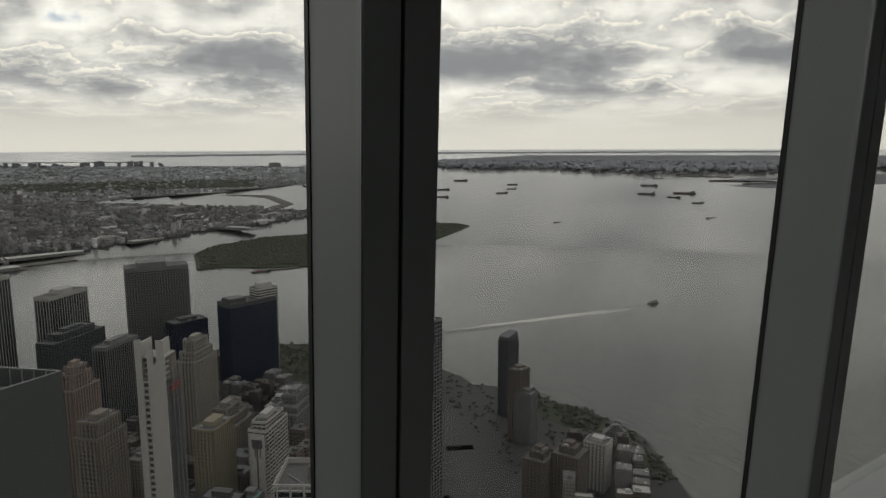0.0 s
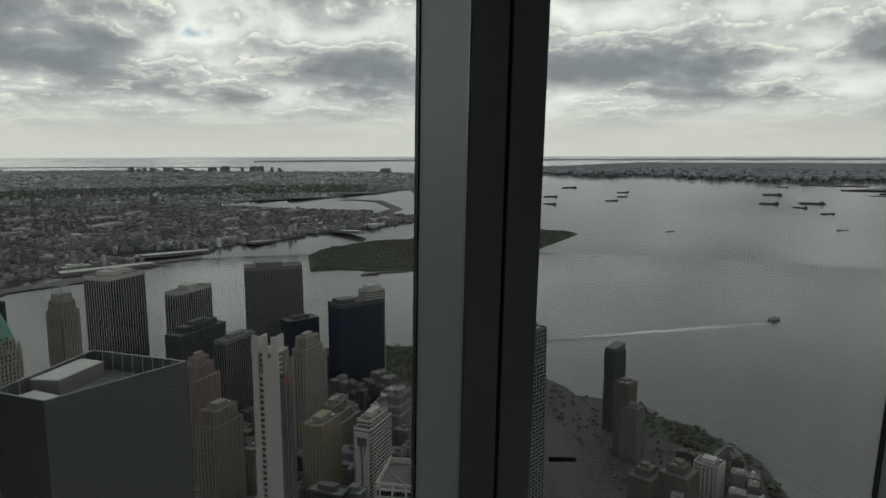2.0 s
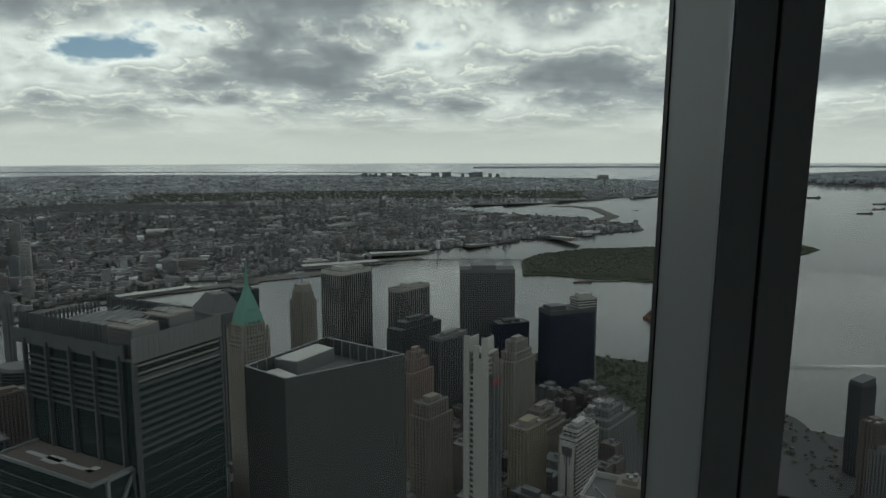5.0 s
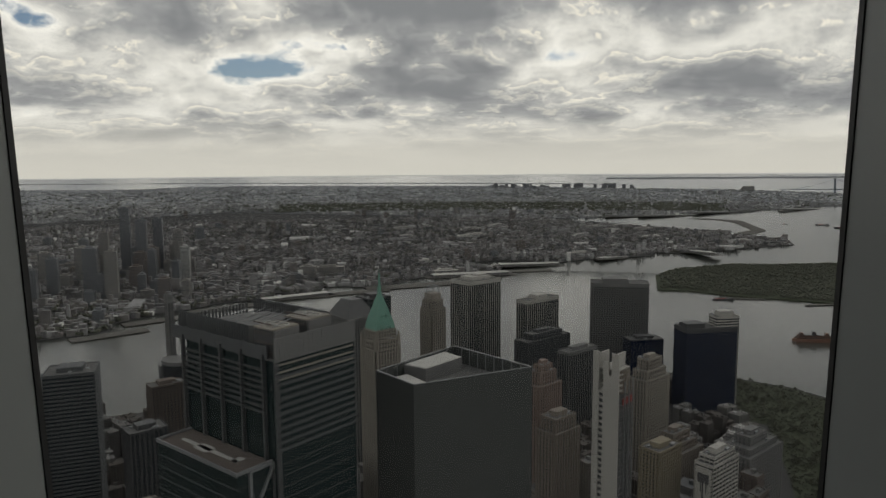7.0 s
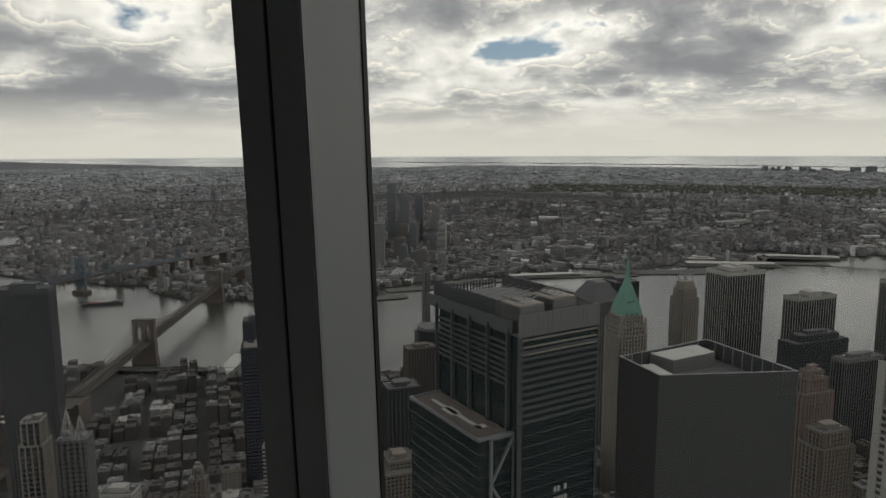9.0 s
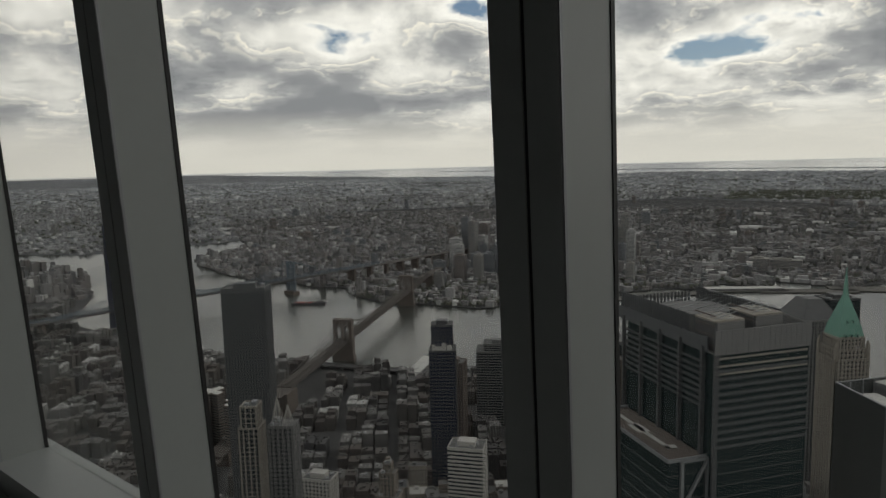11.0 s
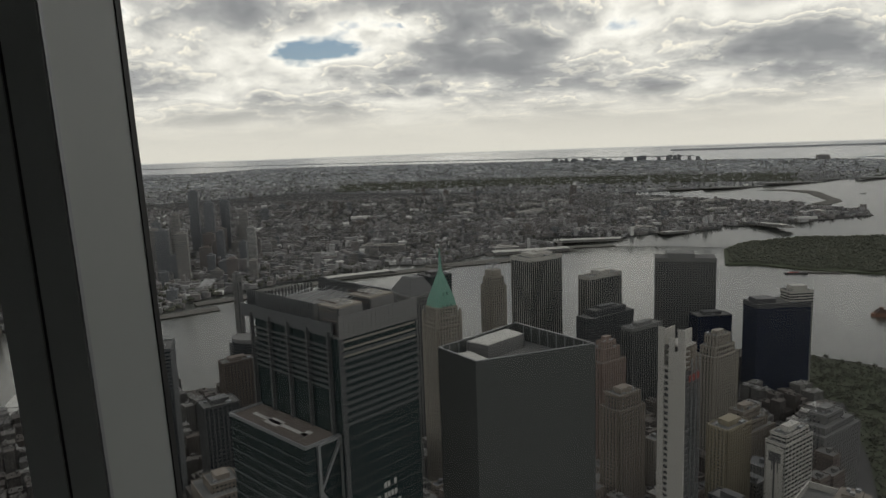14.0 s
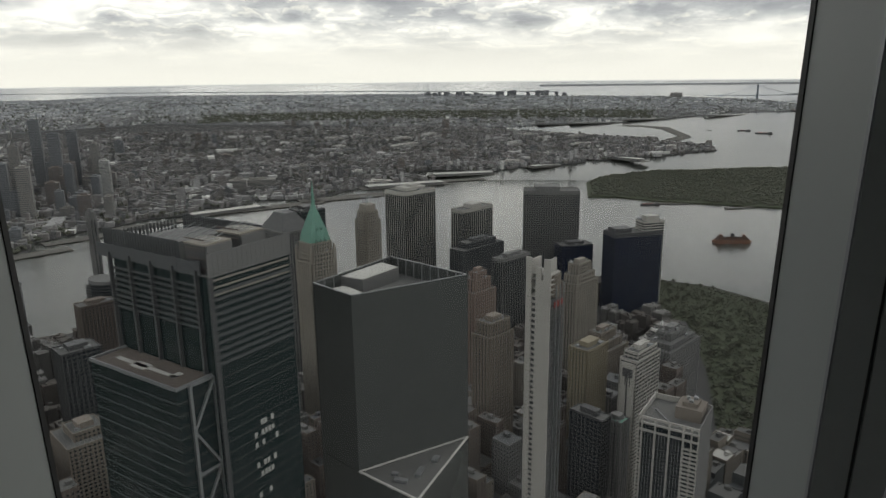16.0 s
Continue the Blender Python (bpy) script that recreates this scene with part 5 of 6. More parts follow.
# inland and far belts take the roof colours paled for haze
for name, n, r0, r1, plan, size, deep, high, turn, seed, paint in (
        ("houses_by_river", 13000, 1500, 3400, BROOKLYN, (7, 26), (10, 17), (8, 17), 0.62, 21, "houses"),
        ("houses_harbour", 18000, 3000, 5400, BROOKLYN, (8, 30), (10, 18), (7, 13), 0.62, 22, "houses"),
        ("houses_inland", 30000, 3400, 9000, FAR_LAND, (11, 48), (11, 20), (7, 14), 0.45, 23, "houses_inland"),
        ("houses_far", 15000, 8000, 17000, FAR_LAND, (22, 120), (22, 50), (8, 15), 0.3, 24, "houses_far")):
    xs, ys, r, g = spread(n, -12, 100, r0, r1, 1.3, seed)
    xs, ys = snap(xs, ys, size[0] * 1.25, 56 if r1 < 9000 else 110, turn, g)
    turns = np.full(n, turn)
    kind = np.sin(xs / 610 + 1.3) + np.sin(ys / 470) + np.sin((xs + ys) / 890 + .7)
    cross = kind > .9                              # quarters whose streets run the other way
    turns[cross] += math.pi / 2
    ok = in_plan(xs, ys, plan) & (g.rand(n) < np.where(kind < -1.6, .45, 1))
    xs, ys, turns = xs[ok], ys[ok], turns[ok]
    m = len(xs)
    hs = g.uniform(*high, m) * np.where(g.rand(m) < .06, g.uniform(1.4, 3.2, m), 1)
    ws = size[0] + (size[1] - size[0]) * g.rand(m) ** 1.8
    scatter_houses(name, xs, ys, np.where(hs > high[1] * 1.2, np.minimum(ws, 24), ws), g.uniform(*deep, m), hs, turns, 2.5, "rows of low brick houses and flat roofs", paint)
# big flat sheds and stores among the houses
for name, n, r0, r1, plan, seed in (("store_roofs", 190, 2000, 5200, BROOKLYN, 25), ("store_roofs_inland", 420, 3600, 10000, FAR_LAND, 26)):
    xs, ys, r, g = spread(n, -12, 96, r0, r1, 1.2, seed)
    ok = in_plan(xs, ys, plan)
    m = ok.sum()
    scatter_houses(name, xs[ok], ys[ok], g.uniform(35, 120, m), g.uniform(20, 45, m), g.uniform(8, 14, m), np.where(g.rand(m) < .7, .62, 2.19), 2.5, "wide pale roofs of stores and sheds", "sheds")
for name, n, r0, r1, plan, size, seed in (("street_trees", 9000, 1500, 5200, BROOKLYN, (4, 7), 31), ("street_trees_inland", 12000, 3600, 13000, FAR_LAND, (6, 14), 32)):
    xs, ys, r, g = spread(n, -12, 100, r0, r1, 1.3, seed)
    ok = in_plan(xs, ys, plan)
    scatter_crowns(name, xs[ok], ys[ok], g.uniform(*size, ok.sum()), 2.5, "scattered dark street trees between the houses", seed)
xs, ys, r, g = spread(2600, 70, 100, 2300, 3900, 1.2, 27)
ok = in_plan(xs, ys, [(x, y) if y > 1000 else (x * .985, y) for x, y in MANHATTAN])
m = ok.sum()
scatter_houses("houses_river_bend", xs[ok], ys[ok], g.uniform(9, 26, m), g.uniform(10, 20, m), g.choice((10, 14, 18, 26, 45), m), .3, 2.5, "brick flats and low roofs on the river bend", "houses")
# wooded slope above the piers
xs, ys, r, g = spread(5200, 18, 75, 1480, 2250, 1.0, 33)
ok = in_plan(xs, ys, BROOKLYN) & (g.rand(5200) < np.clip((2300 - r) / 500, .15, 1))
scatter_crowns("waterfront_trees", xs[ok], ys[ok], g.uniform(4.5, 8, ok.sum()), 2.5, "dark belt of trees above the river piers", 34)
# big wooded park and cemetery far inland
xs, ys, r, g = spread(4200, -2, 34, 6300, 7600, 1.0, 41)
ok = in_plan(xs, ys, FAR_LAND)
scatter_crowns("park_woods", xs[ok], ys[ok], g.uniform(9, 16, ok.sum()), 2.5, "long dark belt of park woods among the houses", 42)
xs, ys = G.uniform(-500, -225, 2600), G.uniform(-1120, -620, 2600)
ok = in_plan(xs, ys, MANHATTAN) & ~((xs > -300) & (ys > -960)) & ((xs < -425) | (G.rand(2600) < .2))
scatter_crowns("esplanade_trees", xs[ok], ys[ok], G.uniform(1.8, 3.6, ok.sum()), 2.5, "low dark trees along the waterside walk", 47)
xs, ys = G.uniform(-300, 0, 5200), G.uniform(-1310, -740, 5200)
ok = in_plan(xs, ys, PARK)
scatter_crowns("park_thicket", xs[ok], ys[ok], G.uniform(1.2, 2.5, ok.sum()), 2.9, "thick dull green park trees and shrubs", 48)
# hills and houses over the bay
xs, ys, r, g = spread(5000, -75, -12, 6000, 13500, 1.0, 43)
BAYSIDE = [(-2600, -13500), (-3014, -11232), (-3457, -9656), (-4298, -9517), (-4738, -8623), (-4933, -7567), (-5546, -7306), (-6732, -7338), (-12000, -8000), (-20000, -14000), (-9000, -20000)]
ok = in_plan(xs, ys, BAYSIDE)
xs, ys, r = xs[ok], ys[ok], r[ok]
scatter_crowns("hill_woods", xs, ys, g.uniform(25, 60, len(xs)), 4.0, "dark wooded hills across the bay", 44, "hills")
xs, ys, r, g = spread(2600, -75, -12, 7000, 11000, 1.0, 45)
ok = in_plan(xs, ys, BAYSIDE)
scatter_houses("houses_bayside", xs[ok], ys[ok], g.uniform(20, 60, ok.sum()), g.uniform(20, 60, ok.sum()), g.uniform(8, 22, ok.sum()), 0.4, 4.0, "scattered houses along the far shore")


def far_block(name, x, y, w, d, h, turn, material, label, category="building", group=""):
    """A distant building: walls, storey bands and a roof box, drawn in towards the eye."""
    k = shrink(math.hypot(x, y))
    px_, py_, pz = far(x, y, 2.5)
    root = thing(name, label, category, pose(px_, py_, pz, 0, 0, turn) @ Matrix.Scale(k, 4), group)
    part("wall", boxes((-w / 2, w / 2, -d / 2, d / 2, 0, h)), material, root)
    n = max(2, min(26, int(h / 4.5)))
    bm = bmesh.new()
    for i in range(n):
        z = h * (i + .35) / n
        box(bm, -w / 2 - .25, w / 2 + .25, -d / 2 - .25, d / 2 + .25, z, z + h / n * .38)
    part("window_band", bm, M["far_window"], root, "dark rows of windows")["kind"] = "stuff"
    part("roof_box", boxes((-w / 4, w / 4, -d / 4, d / 4, h, h + 5)), material, root)
    return root


rnd = random.Random(77)
PAINTS = ("far_wall_a", "far_wall_c", "far_wall_b", "far_wall_a", "far_wall_a", "far_wall_b", "far_wall_a", "far_wall_c", "far_wall_d")
# downtown cluster
for i in range(44):
    b = radians(rnd.uniform(40, 56))
    r = rnd.uniform(2150, 2900)
    h = rnd.choice((45, 60, 70, 85, 100, 120, 150))
    far_block("downtown_tower", r * math.sin(b), -r * math.cos(b), rnd.uniform(22, 42), rnd.uniform(20, 34), h, rnd.choice((30, 38)), M[PAINTS[i % 9]], "distant downtown tower across the river", group="downtown towers")
for b, r, w, h in ((45.3, 2880, 34, 245), (44.2, 2750, 36, 205), (43.0, 2900, 34, 200), (46.8, 2700, 30, 170), (48.3, 2600, 42, 130), (41.6, 2780, 30, 160)):
    far_block("downtown_tower", r * math.sin(radians(b)), -r * math.cos(radians(b)), w, w * .8, h, 35, M["far_wall_a" if h > 190 else "far_wall_b"], "tall distant downtown tower across the river", group="downtown towers")
# loose blocks of flats inland and by the bridges
for i in range(120):
    b = radians(rnd.uniform(3, 98))
    r = 1750 + 4200 * rnd.random() ** 1.4
    x, y = r * math.sin(b), -r * math.cos(b)
    if inside(x, y, BROOKLYN) or inside(x, y, FAR_LAND):
        far_block("flats", x, y, rnd.uniform(18, 48), rnd.uniform(16, 30), rnd.choice((18, 22, 26, 32, 40, 50)) * (1 if r < 4000 else 1.4), 36, M[PAINTS[i % 9]], "distant block of flats among low houses", group="far flats")
# seaside towers on the horizon
for i in range(46):
    b = rnd.choice((rnd.uniform(11.5, 16.2), rnd.uniform(4.8, 10.4)))
    r = rnd.uniform(12900, 14200)
    far_block("seaside_flats", r * math.sin(radians(b)), -r * math.cos(radians(b)), rnd.uniform(35, 75), 30, rnd.uniform(40, 95), 10, M["far_wall_a"], "tiny seaside block of flats on the horizon", group="seaside flats")
for b, r, w, h in ((-3.6, 11800, 190, 75), (26.4, 2640, 26, 62), (30.0, 2520, 120, 32), (31.6, 2480, 60, 40)):
    far_block("warehouse", r * math.sin(radians(b)), -r * math.cos(radians(b)), w, 40, h, 25, M["far_wall_b"], "pale block standing over low houses", "building")

# sheds by the docks
for i in range(60):
    r, b = rnd.uniform(2250, 4700), radians(rnd.uniform(-6, 24))
    x, y = r * math.sin(b), -r * math.cos(b)
    if inside(x, y, BROOKLYN):
        far_block("dock_shed", x, y, rnd.uniform(50, 130), rnd.uniform(25, 50), rnd.uniform(8, 14), 38, M[("pale_roof", "grey", "white")[i % 3]], "long pale dockside shed", "shed", "dock sheds")


# ---- piers ----
def pier(x, y, length, width, turn, shed=0.0):
    k = shrink(math.hypot(x, y))
    px_, py_, pz = far(x, y, 0)
    root = thing("pier", "long flat concrete pier in the water", "pier", pose(px_, py_, pz, 0, 0, turn) @ Matrix.Scale(k, 4), "piers")
    part("deck", boxes((-length / 2, length / 2, -width / 2, width / 2, 1.2, 3.0)), M["pier"], root)
    for i in range(6):
        x_ = -length / 2 + (i + .5) * length / 6
        part("pile", boxes((x_ - .8, x_ + .8, -width / 2 + 1, width / 2 - 1, -1, 1.2)), M["hull"], root)
    if shed:
        part("shed", boxes((-length * .42, length * .42, -width * .36, width * .36, 3.0, 3 + shed)), M["grey"], root)
        part("shed_roof", boxes((-length * .43, length * .43, -width * .38, width * .38, 3 + shed, 3.8 + shed)), M["pale_roof"], root, "pale shed roof")


for row in ((760, -2330, 330, 60, 35, 8), (640, -2480, 300, 50, 30, 0), (620, -2650, 280, 60, 28, 7), (880, -2060, 300, 70, 42, 0), (1010, -1880, 260, 50, 48, 0),
            (1130, -1760, 240, 46, 52, 6), (1230, -1560, 200, 46, 56, 0), (1290, -1380, 190, 46, 58, 0), (1290, -1210, 170, 46, 60, 0), (60, -3300, 380, 50, 146, 9),
            (330, -2960, 160, 60, 40, 6), (-130, -2155, 130, 12, 8, 0), (-330, -2120, 90, 10, 30, 0), (-420, -905, 70, 14, 20, 0), (1060, -640, 150, 34, -48, 6), (930, -740, 130, 30, -48, 0),
            (-200, -6180, 500, 60, 20, 8), (-520, -6660, 480, 60, 20, 0), (-880, -6800, 420, 50, 20, 8), (200, -5690, 500, 60, 20, 8), (480, -5560, 420, 60, 20, 0),
            (-5100, -5700, 900, 110, -40, 0), (-5000, -5100, 900, 80, -42, 8), (-5200, -6700, 700, 70, -40, 0)):
    pier(*row)


# ---- boats ----
def ship(x, y, length, turn, paint="hull", tiers=2, label="dark anchored cargo ship on the grey water", name="cargo_ship"):
    k = shrink(math.hypot(x, y))
    px_, py_, pz = far(x, y, 0)
    root = thing(name, label, "ship", pose(px_, py_, pz, 0, 0, turn) @ Matrix.Scale(k, 4), "boats")
    h = length / 2
    w = length * .085
    plan = [(-h, -w), (h * .75, -w), (h, 0), (h * .75, w), (-h, w), (-h * 1.03, 0)]
    bm = bmesh.new()
    prism(bm, plan, -1, length * .06, 1.03)
    part("hull", bm, M[paint], root)
    for i in range(tiers):
        part("deckhouse", boxes((-h * .9, -h * (.5 + .12 * i), -w * .8, w * .8, length * (.06 + .04 * i), length * (.10 + .04 * i))), M["grey"], root)
    for x_ in (-.1, .3, .6):
        part("hatch", boxes((h * x_ - h * .12, h * x_ + h * .12, -w * .6, w * .6, length * .06, length * .075)), M["red"], root)
    bm = bmesh.new()
    bar(bm, (h * .1, 0, length * .06), (h * .1, 0, length * .17), length * .006)
    part("mast", bm, M["steel"], root)
    return root


for row in ((-2306, -6786, 170, 10), (-1714, -5512, 130, 25), (-1474, -4754, 110, -20), (-2030, -4979, 110, 30), (-2537, -5965, 120, 20), (-2290, -5400, 100, 40),
            (-3623, -5375, 180, 0), (-3016, -4504, 150, 12), (-3013, -4164, 110, -8), (-3321, -4458, 190, 10), (-2883, -3728, 90, 35), (-4444, -6428, 120, 20),
            (-770, -5047, 95, 15), (-856, -4826, 120, 5), (-3969, -9423, 200, 0), (-550, -5071, 40, 20), (-1650, -7600, 200, 5)):
    x, y, length, turn = row
    ship(x, y, length * .85, math.degrees(math.atan2(x, -y)) + turn * .5 - 6)
ship(-2376, -2957, 60, 170, "white", 1, "small white boat under way with a wake", "motor_boat")
ship(-1536, -3040, 40, 170, "grey", 1, "small grey boat under way", "motor_boat")
ship(1773, -716, 95, 58, "hull", 1, "long dark barge pushed by a tug", "barge")
ship(-80, -2125, 60, 20, "hull", 2, "dark ferry moored at the island slip", "ferry_boat")


def ferry():
    root = thing("ferry", "broad orange passenger ferry with rows of windows", "ferry", pose(-252, -1673, 0, 0, 0, 12), "boats")
    plan = [(-45, 0), (-38, -9), (38, -9), (45, 0), (38, 9), (-38, 9)]
    bm = bmesh.new()
    prism(bm, plan, -1, 6)
    part("hull", bm, M["orange"], root)
    for i in range(3):
        part("deck_band", boxes((-38 + 3 * i, 38 - 3 * i, -8.4, 8.4, 6 + 3.4 * i, 7.6 + 3.4 * i)), M["orange"], root, "orange deck side")
        part("window_row", boxes((-37 + 3 * i, 37 - 3 * i, -8.0, 8.0, 7.6 + 3.4 * i, 9.4 + 3.4 * i)), M["glass"], root, "row of dark windows")
    for x in (-26, 26):
        part("pilot_house", boxes((x - 3, x + 3, -4, 4, 16.2, 19.5)), M["orange"], root)
    part("funnel", boxes((-4, 4, -2.5, 2.5, 16.2, 22)), M["hull"], root, "dark funnel")


ferry()


def tour_boat():
    root = thing("tour_boat", "small dark passenger boat making a wake", "boat", pose(-971, -1399, 0, 0, 0, 198), "boats")
    bm = bmesh.new()
    prism(bm, [(-17, -5), (11, -5), (18, 0), (11, 5), (-17, 5)], -1, 3.4, 1.05)
    part("hull", bm, M["hull"], root)
    part("cabin", boxes((-14, 8, -4.3, 4.3, 3.4, 6.4)), M["white"], root, "white cabin")
    part("upper_deck", boxes((-13, 4, -4.2, 4.2, 6.4, 7.2)), M["dark"], root)
    part("wheelhouse", boxes((2, 7, -2.5, 2.5, 6.4, 9.5)), M["white"], root)
    # rings of ripples that spread behind it
    bm = bmesh.new()
    for side, ang, n, run in ((1, 7.5, 70, 9.0), (-1, 38.0, 66, 9.0)):
        a = radians(ang)
        for i in range(n):
            d = 14 + i * run
            for j in range(5):
                lag = (j + .5) * 9.0
                x, y = d * math.cos(a) + lag * math.cos(a + .9 * side), d * math.sin(a) + lag * math.sin(a + .9 * side)
                ln, t = 4 + d * .03, a - side * .28
                amp = (1.1 - .15 * j) * math.exp(-d / 600)
                p, q = Vector((x - ln * math.cos(t), y - ln * math.sin(t), 0)), Vector((x + ln * math.cos(t), y + ln * math.sin(t), 0))
                nrm = Vector((-(q - p).y, (q - p).x, 0)).normalized() * 2.4
                vs = [bm.verts.new(v) for v in (p, q, (p + q) / 2 - nrm, (p + q) / 2 + Vector((0, 0, amp)), (p + q) / 2 + nrm)]
                for f in ((0, 2, 3), (2, 1, 3), (1, 4, 3), (4, 0, 3)):
                    bm.faces.new([vs[k] for k in f])
    turn = pose(-971, -1399, 0.03)
    bmesh.ops.transform(bm, matrix=turn, verts=bm.verts[:])
    tagged(link("wake", bm, M["water"]), "spreading wake ripples behind the boat", "wake", kind="stuff")


tour_boat()


# ---- bridges ----
def cable(root, name, a, b, sag, r, material, n=14):
    """A hanging cable from a to b, with its lowest point sag metres under the chord's middle."""
    a, b = Vector(a), Vector(b)
    pts = [a.lerp(b, i / n) - Vector((0, 0, 4 * sag * (i / n) * (1 - i / n))) for i in range(n + 1)]
    bm = bmesh.new()
    for p, q in zip(pts, pts[1:]):
        bar(bm, p, q, r)
    part(name, bm, material, root, "curved main cable")
    return pts


def hangers(root, pts, deck, r, material):
    bm = bmesh.new()
    for p, q in zip(pts, pts[1:]):
        for t in (0, .33, .66):
            c = p.lerp(q, t)
            if c.z > deck + 1:
                bar(bm, (c.x, c.y, deck), c, r, 3)
    part("hangers", bm, material, root, "thin hanger wires")["kind"] = "stuff"


def stone_bridge():
    turn = math.degrees(math.atan2(-365, 372))
    root = thing("stone_bridge", "old suspension bridge with granite gothic towers", "bridge", pose(1214, -560, 0, 0, 0, turn))
    span, deck = 515.0, 41.0
    for x in (0, span):
        t = part("tower", boxes((x - 9, x + 9, -22, 22, -1, 10), (x - 7.5, x + 7.5, -20, 20, 10, deck)), M["bridge_stone"], root, "granite tower")
        for y0, y1 in ((-19, -13.5), (-3.2, 3.2), (13.5, 19)):
            part("shaft", boxes((x - 6.5, x + 6.5, y0, y1, deck, 76)), M["bridge_stone"], t)
        for yc in (-8.35, 8.35):
            bm = bmesh.new()
            for i in range(12):
                a, b = -5.15 + i * 10.3 / 12, -5.15 + (i + 1) * 10.3 / 12
                m = abs((a + b) / 2) / 5.15
                z = 62 + 11 * (1 - m ** 1.6)
                box(bm, x - 6.5, x + 6.5, yc + a, yc + b, z, 76)
            part("arch", bm, M["bridge_stone"], t, "pointed arch")
        part("cornice", boxes((x - 7.2, x + 7.2, -20, 20, 76, 79), (x - 6.6, x + 6.6, -19, 19, 79, 83)), M["bridge_stone"], t, "stone cornice")
    road_ = part("deck", boxes((-285, span + 285, -13, 13, deck - 2.5, deck)), M["bridge_deck"], root, "long roadway deck")
    part("walkway", boxes((-285, span + 285, -2.4, 2.4, deck + 3.4, deck + 4)), M["bridge_deck"], root, "raised wooden walkway")
    for y in (-13, -4.5, 4.5, 13):
        bm = bmesh.new()
        for i in range(180):
            x = -285 + i * 6.03
            bar(bm, (x, y, deck), (x + 6.03, y, deck + 4.2), .16, 3)
            bar(bm, (x + 6.03, y, deck), (x, y, deck + 4.2), .16, 3)
        box(bm, -285, span + 285, y - .25, y + .25, deck + 4.2, deck + 4.7)
        part("truss", bm, M["bridge_deck"], root, "steel side truss")
        c = cable(root, "main_cable", (0, y * .95, 82), (span, y * .95, 82), 38, .45, M["cable"])
        hangers(root, c, deck, .1, M["cable"])
        for s, e in ((0, -285), (span, span + 285)):
            c = cable(root, "main_cable", (s, y * .95, 82), (e, y * .95, deck), 8, .45, M["cable"])
            hangers(root, c, deck, .1, M["cable"])
        bm = bmesh.new()                     # fan of stays from the tower tops
        for x in (0, span):
            for i in range(1, 9):
                for s in (-1, 1):
                    bar(bm, (x, y * .95, 81), (x + s * i * 14, y * .95, deck + 2), .08, 3)
        part("stays", bm, M["cable"], root, "fan of stay wires")["kind"] = "stuff"
    # ramps down on both shores
    for s, e, z1 in ((-285, -640, 12), (span + 285, span + 760, 14)):
        n = 8
        for i in range(n):
            a, b = s + (e - s) * i / n, s + (e - s) * (i + 1) / n
            z = deck + (z1 - deck) * (i + .5) / n
            part("ramp", boxes((min(a, b), max(a, b), -13, 13, z - 2.5, z)), M["bridge_deck"], root, "approach ramp")
            part("ramp_pier", boxes(((a + b) / 2 - 4, (a + b) / 2 + 4, -12, 12, 2, z - 2.5)), M["bridge_stone"], root, "stone viaduct pier")
    for x in (-285, span + 285):
        part("anchorage", boxes((x - 30, x + 8, -18, 18, 0, deck - 2.5)), M["bridge_stone"], root, "stone anchorage block")


stone_bridge()


def steel_bridge():
    turn = math.degrees(math.atan2(-0.965, 0.26))
    root = thing("steel_bridge", "blue-grey steel suspension bridge with lattice towers", "bridge", pose(1843, -306, 0, 0, 0, turn))
    span, deck = 450.0, 44.0
    for x in (0, span):
        part("footing", boxes((x - 12, x + 12, -24, 24, -1, 9)), M["bridge_stone"], root, "stone footing")
        for y in (-17, -6, 6, 17):
            part("tower_leg", boxes((x - 2.4, x + 2.4, y - 1.4, y + 1.4, 9, 98)), M["bridge_blue"], root, "steel tower leg")
        for z in (36, 58, 78, 96):
            part("cross_beam", boxes((x - 1.8, x + 1.8, -18, 18, z, z + 2.5)), M["bridge_blue"], root)
        for z0, z1 in ((38, 58), (60, 78), (80, 96)):
            for y0, y1 in ((-17, -6), (6, 17), (-6, -17), (17, 6)):
                bm = bmesh.new()
                bar(bm, (x, y0, z0), (x, y1, z1), .6)
                part("tower_brace", bm, M["bridge_blue"], root)
    part("deck", boxes((-700, span + 900, -18, 18, deck - 1.5, deck)), M["bridge_deck"], root, "wide roadway deck")
    for y in (-17, -6, 6, 17):
        bm = bmesh.new()
        for i in range(140):
            x = -300 + i * 8
            bar(bm, (x, y, deck - 1), (x + 8, y, deck + 6.5), .3, 3)
            bar(bm, (x + 8, y, deck + 6.5), (x + 8, y, deck - 1), .25, 3)
        box(bm, -300, 820, y - .4, y + .4, deck + 6.5, deck + 7.4)
        part("truss", bm, M["bridge_blue"], root, "steel stiffening truss")
        c = cable(root, "main_cable", (0, y, 99), (span, y, 99), 46, .5, M["bridge_blue"])
        hangers(root, c, deck, .13, M["bridge_blue"])
        for s, e in ((0, -225), (span, span + 225)):
            c = cable(root, "main_cable", (s, y, 99), (e, y, deck), 7, .5, M["bridge_blue"])
            hangers(root, c, deck, .13, M["bridge_blue"])
    for i in range(9):
        x = span + 240 + i * 75
        part("viaduct_pier", boxes((x - 4, x + 4, -16, 16, 2, deck - 1.5)), M["bridge_stone"], root)
    for i in range(5):
        x = -240 - i * 90
        part("viaduct_pier", boxes((x - 4, x + 4, -16, 16, 2, deck - 1.5)), M["bridge_stone"], root)


steel_bridge()


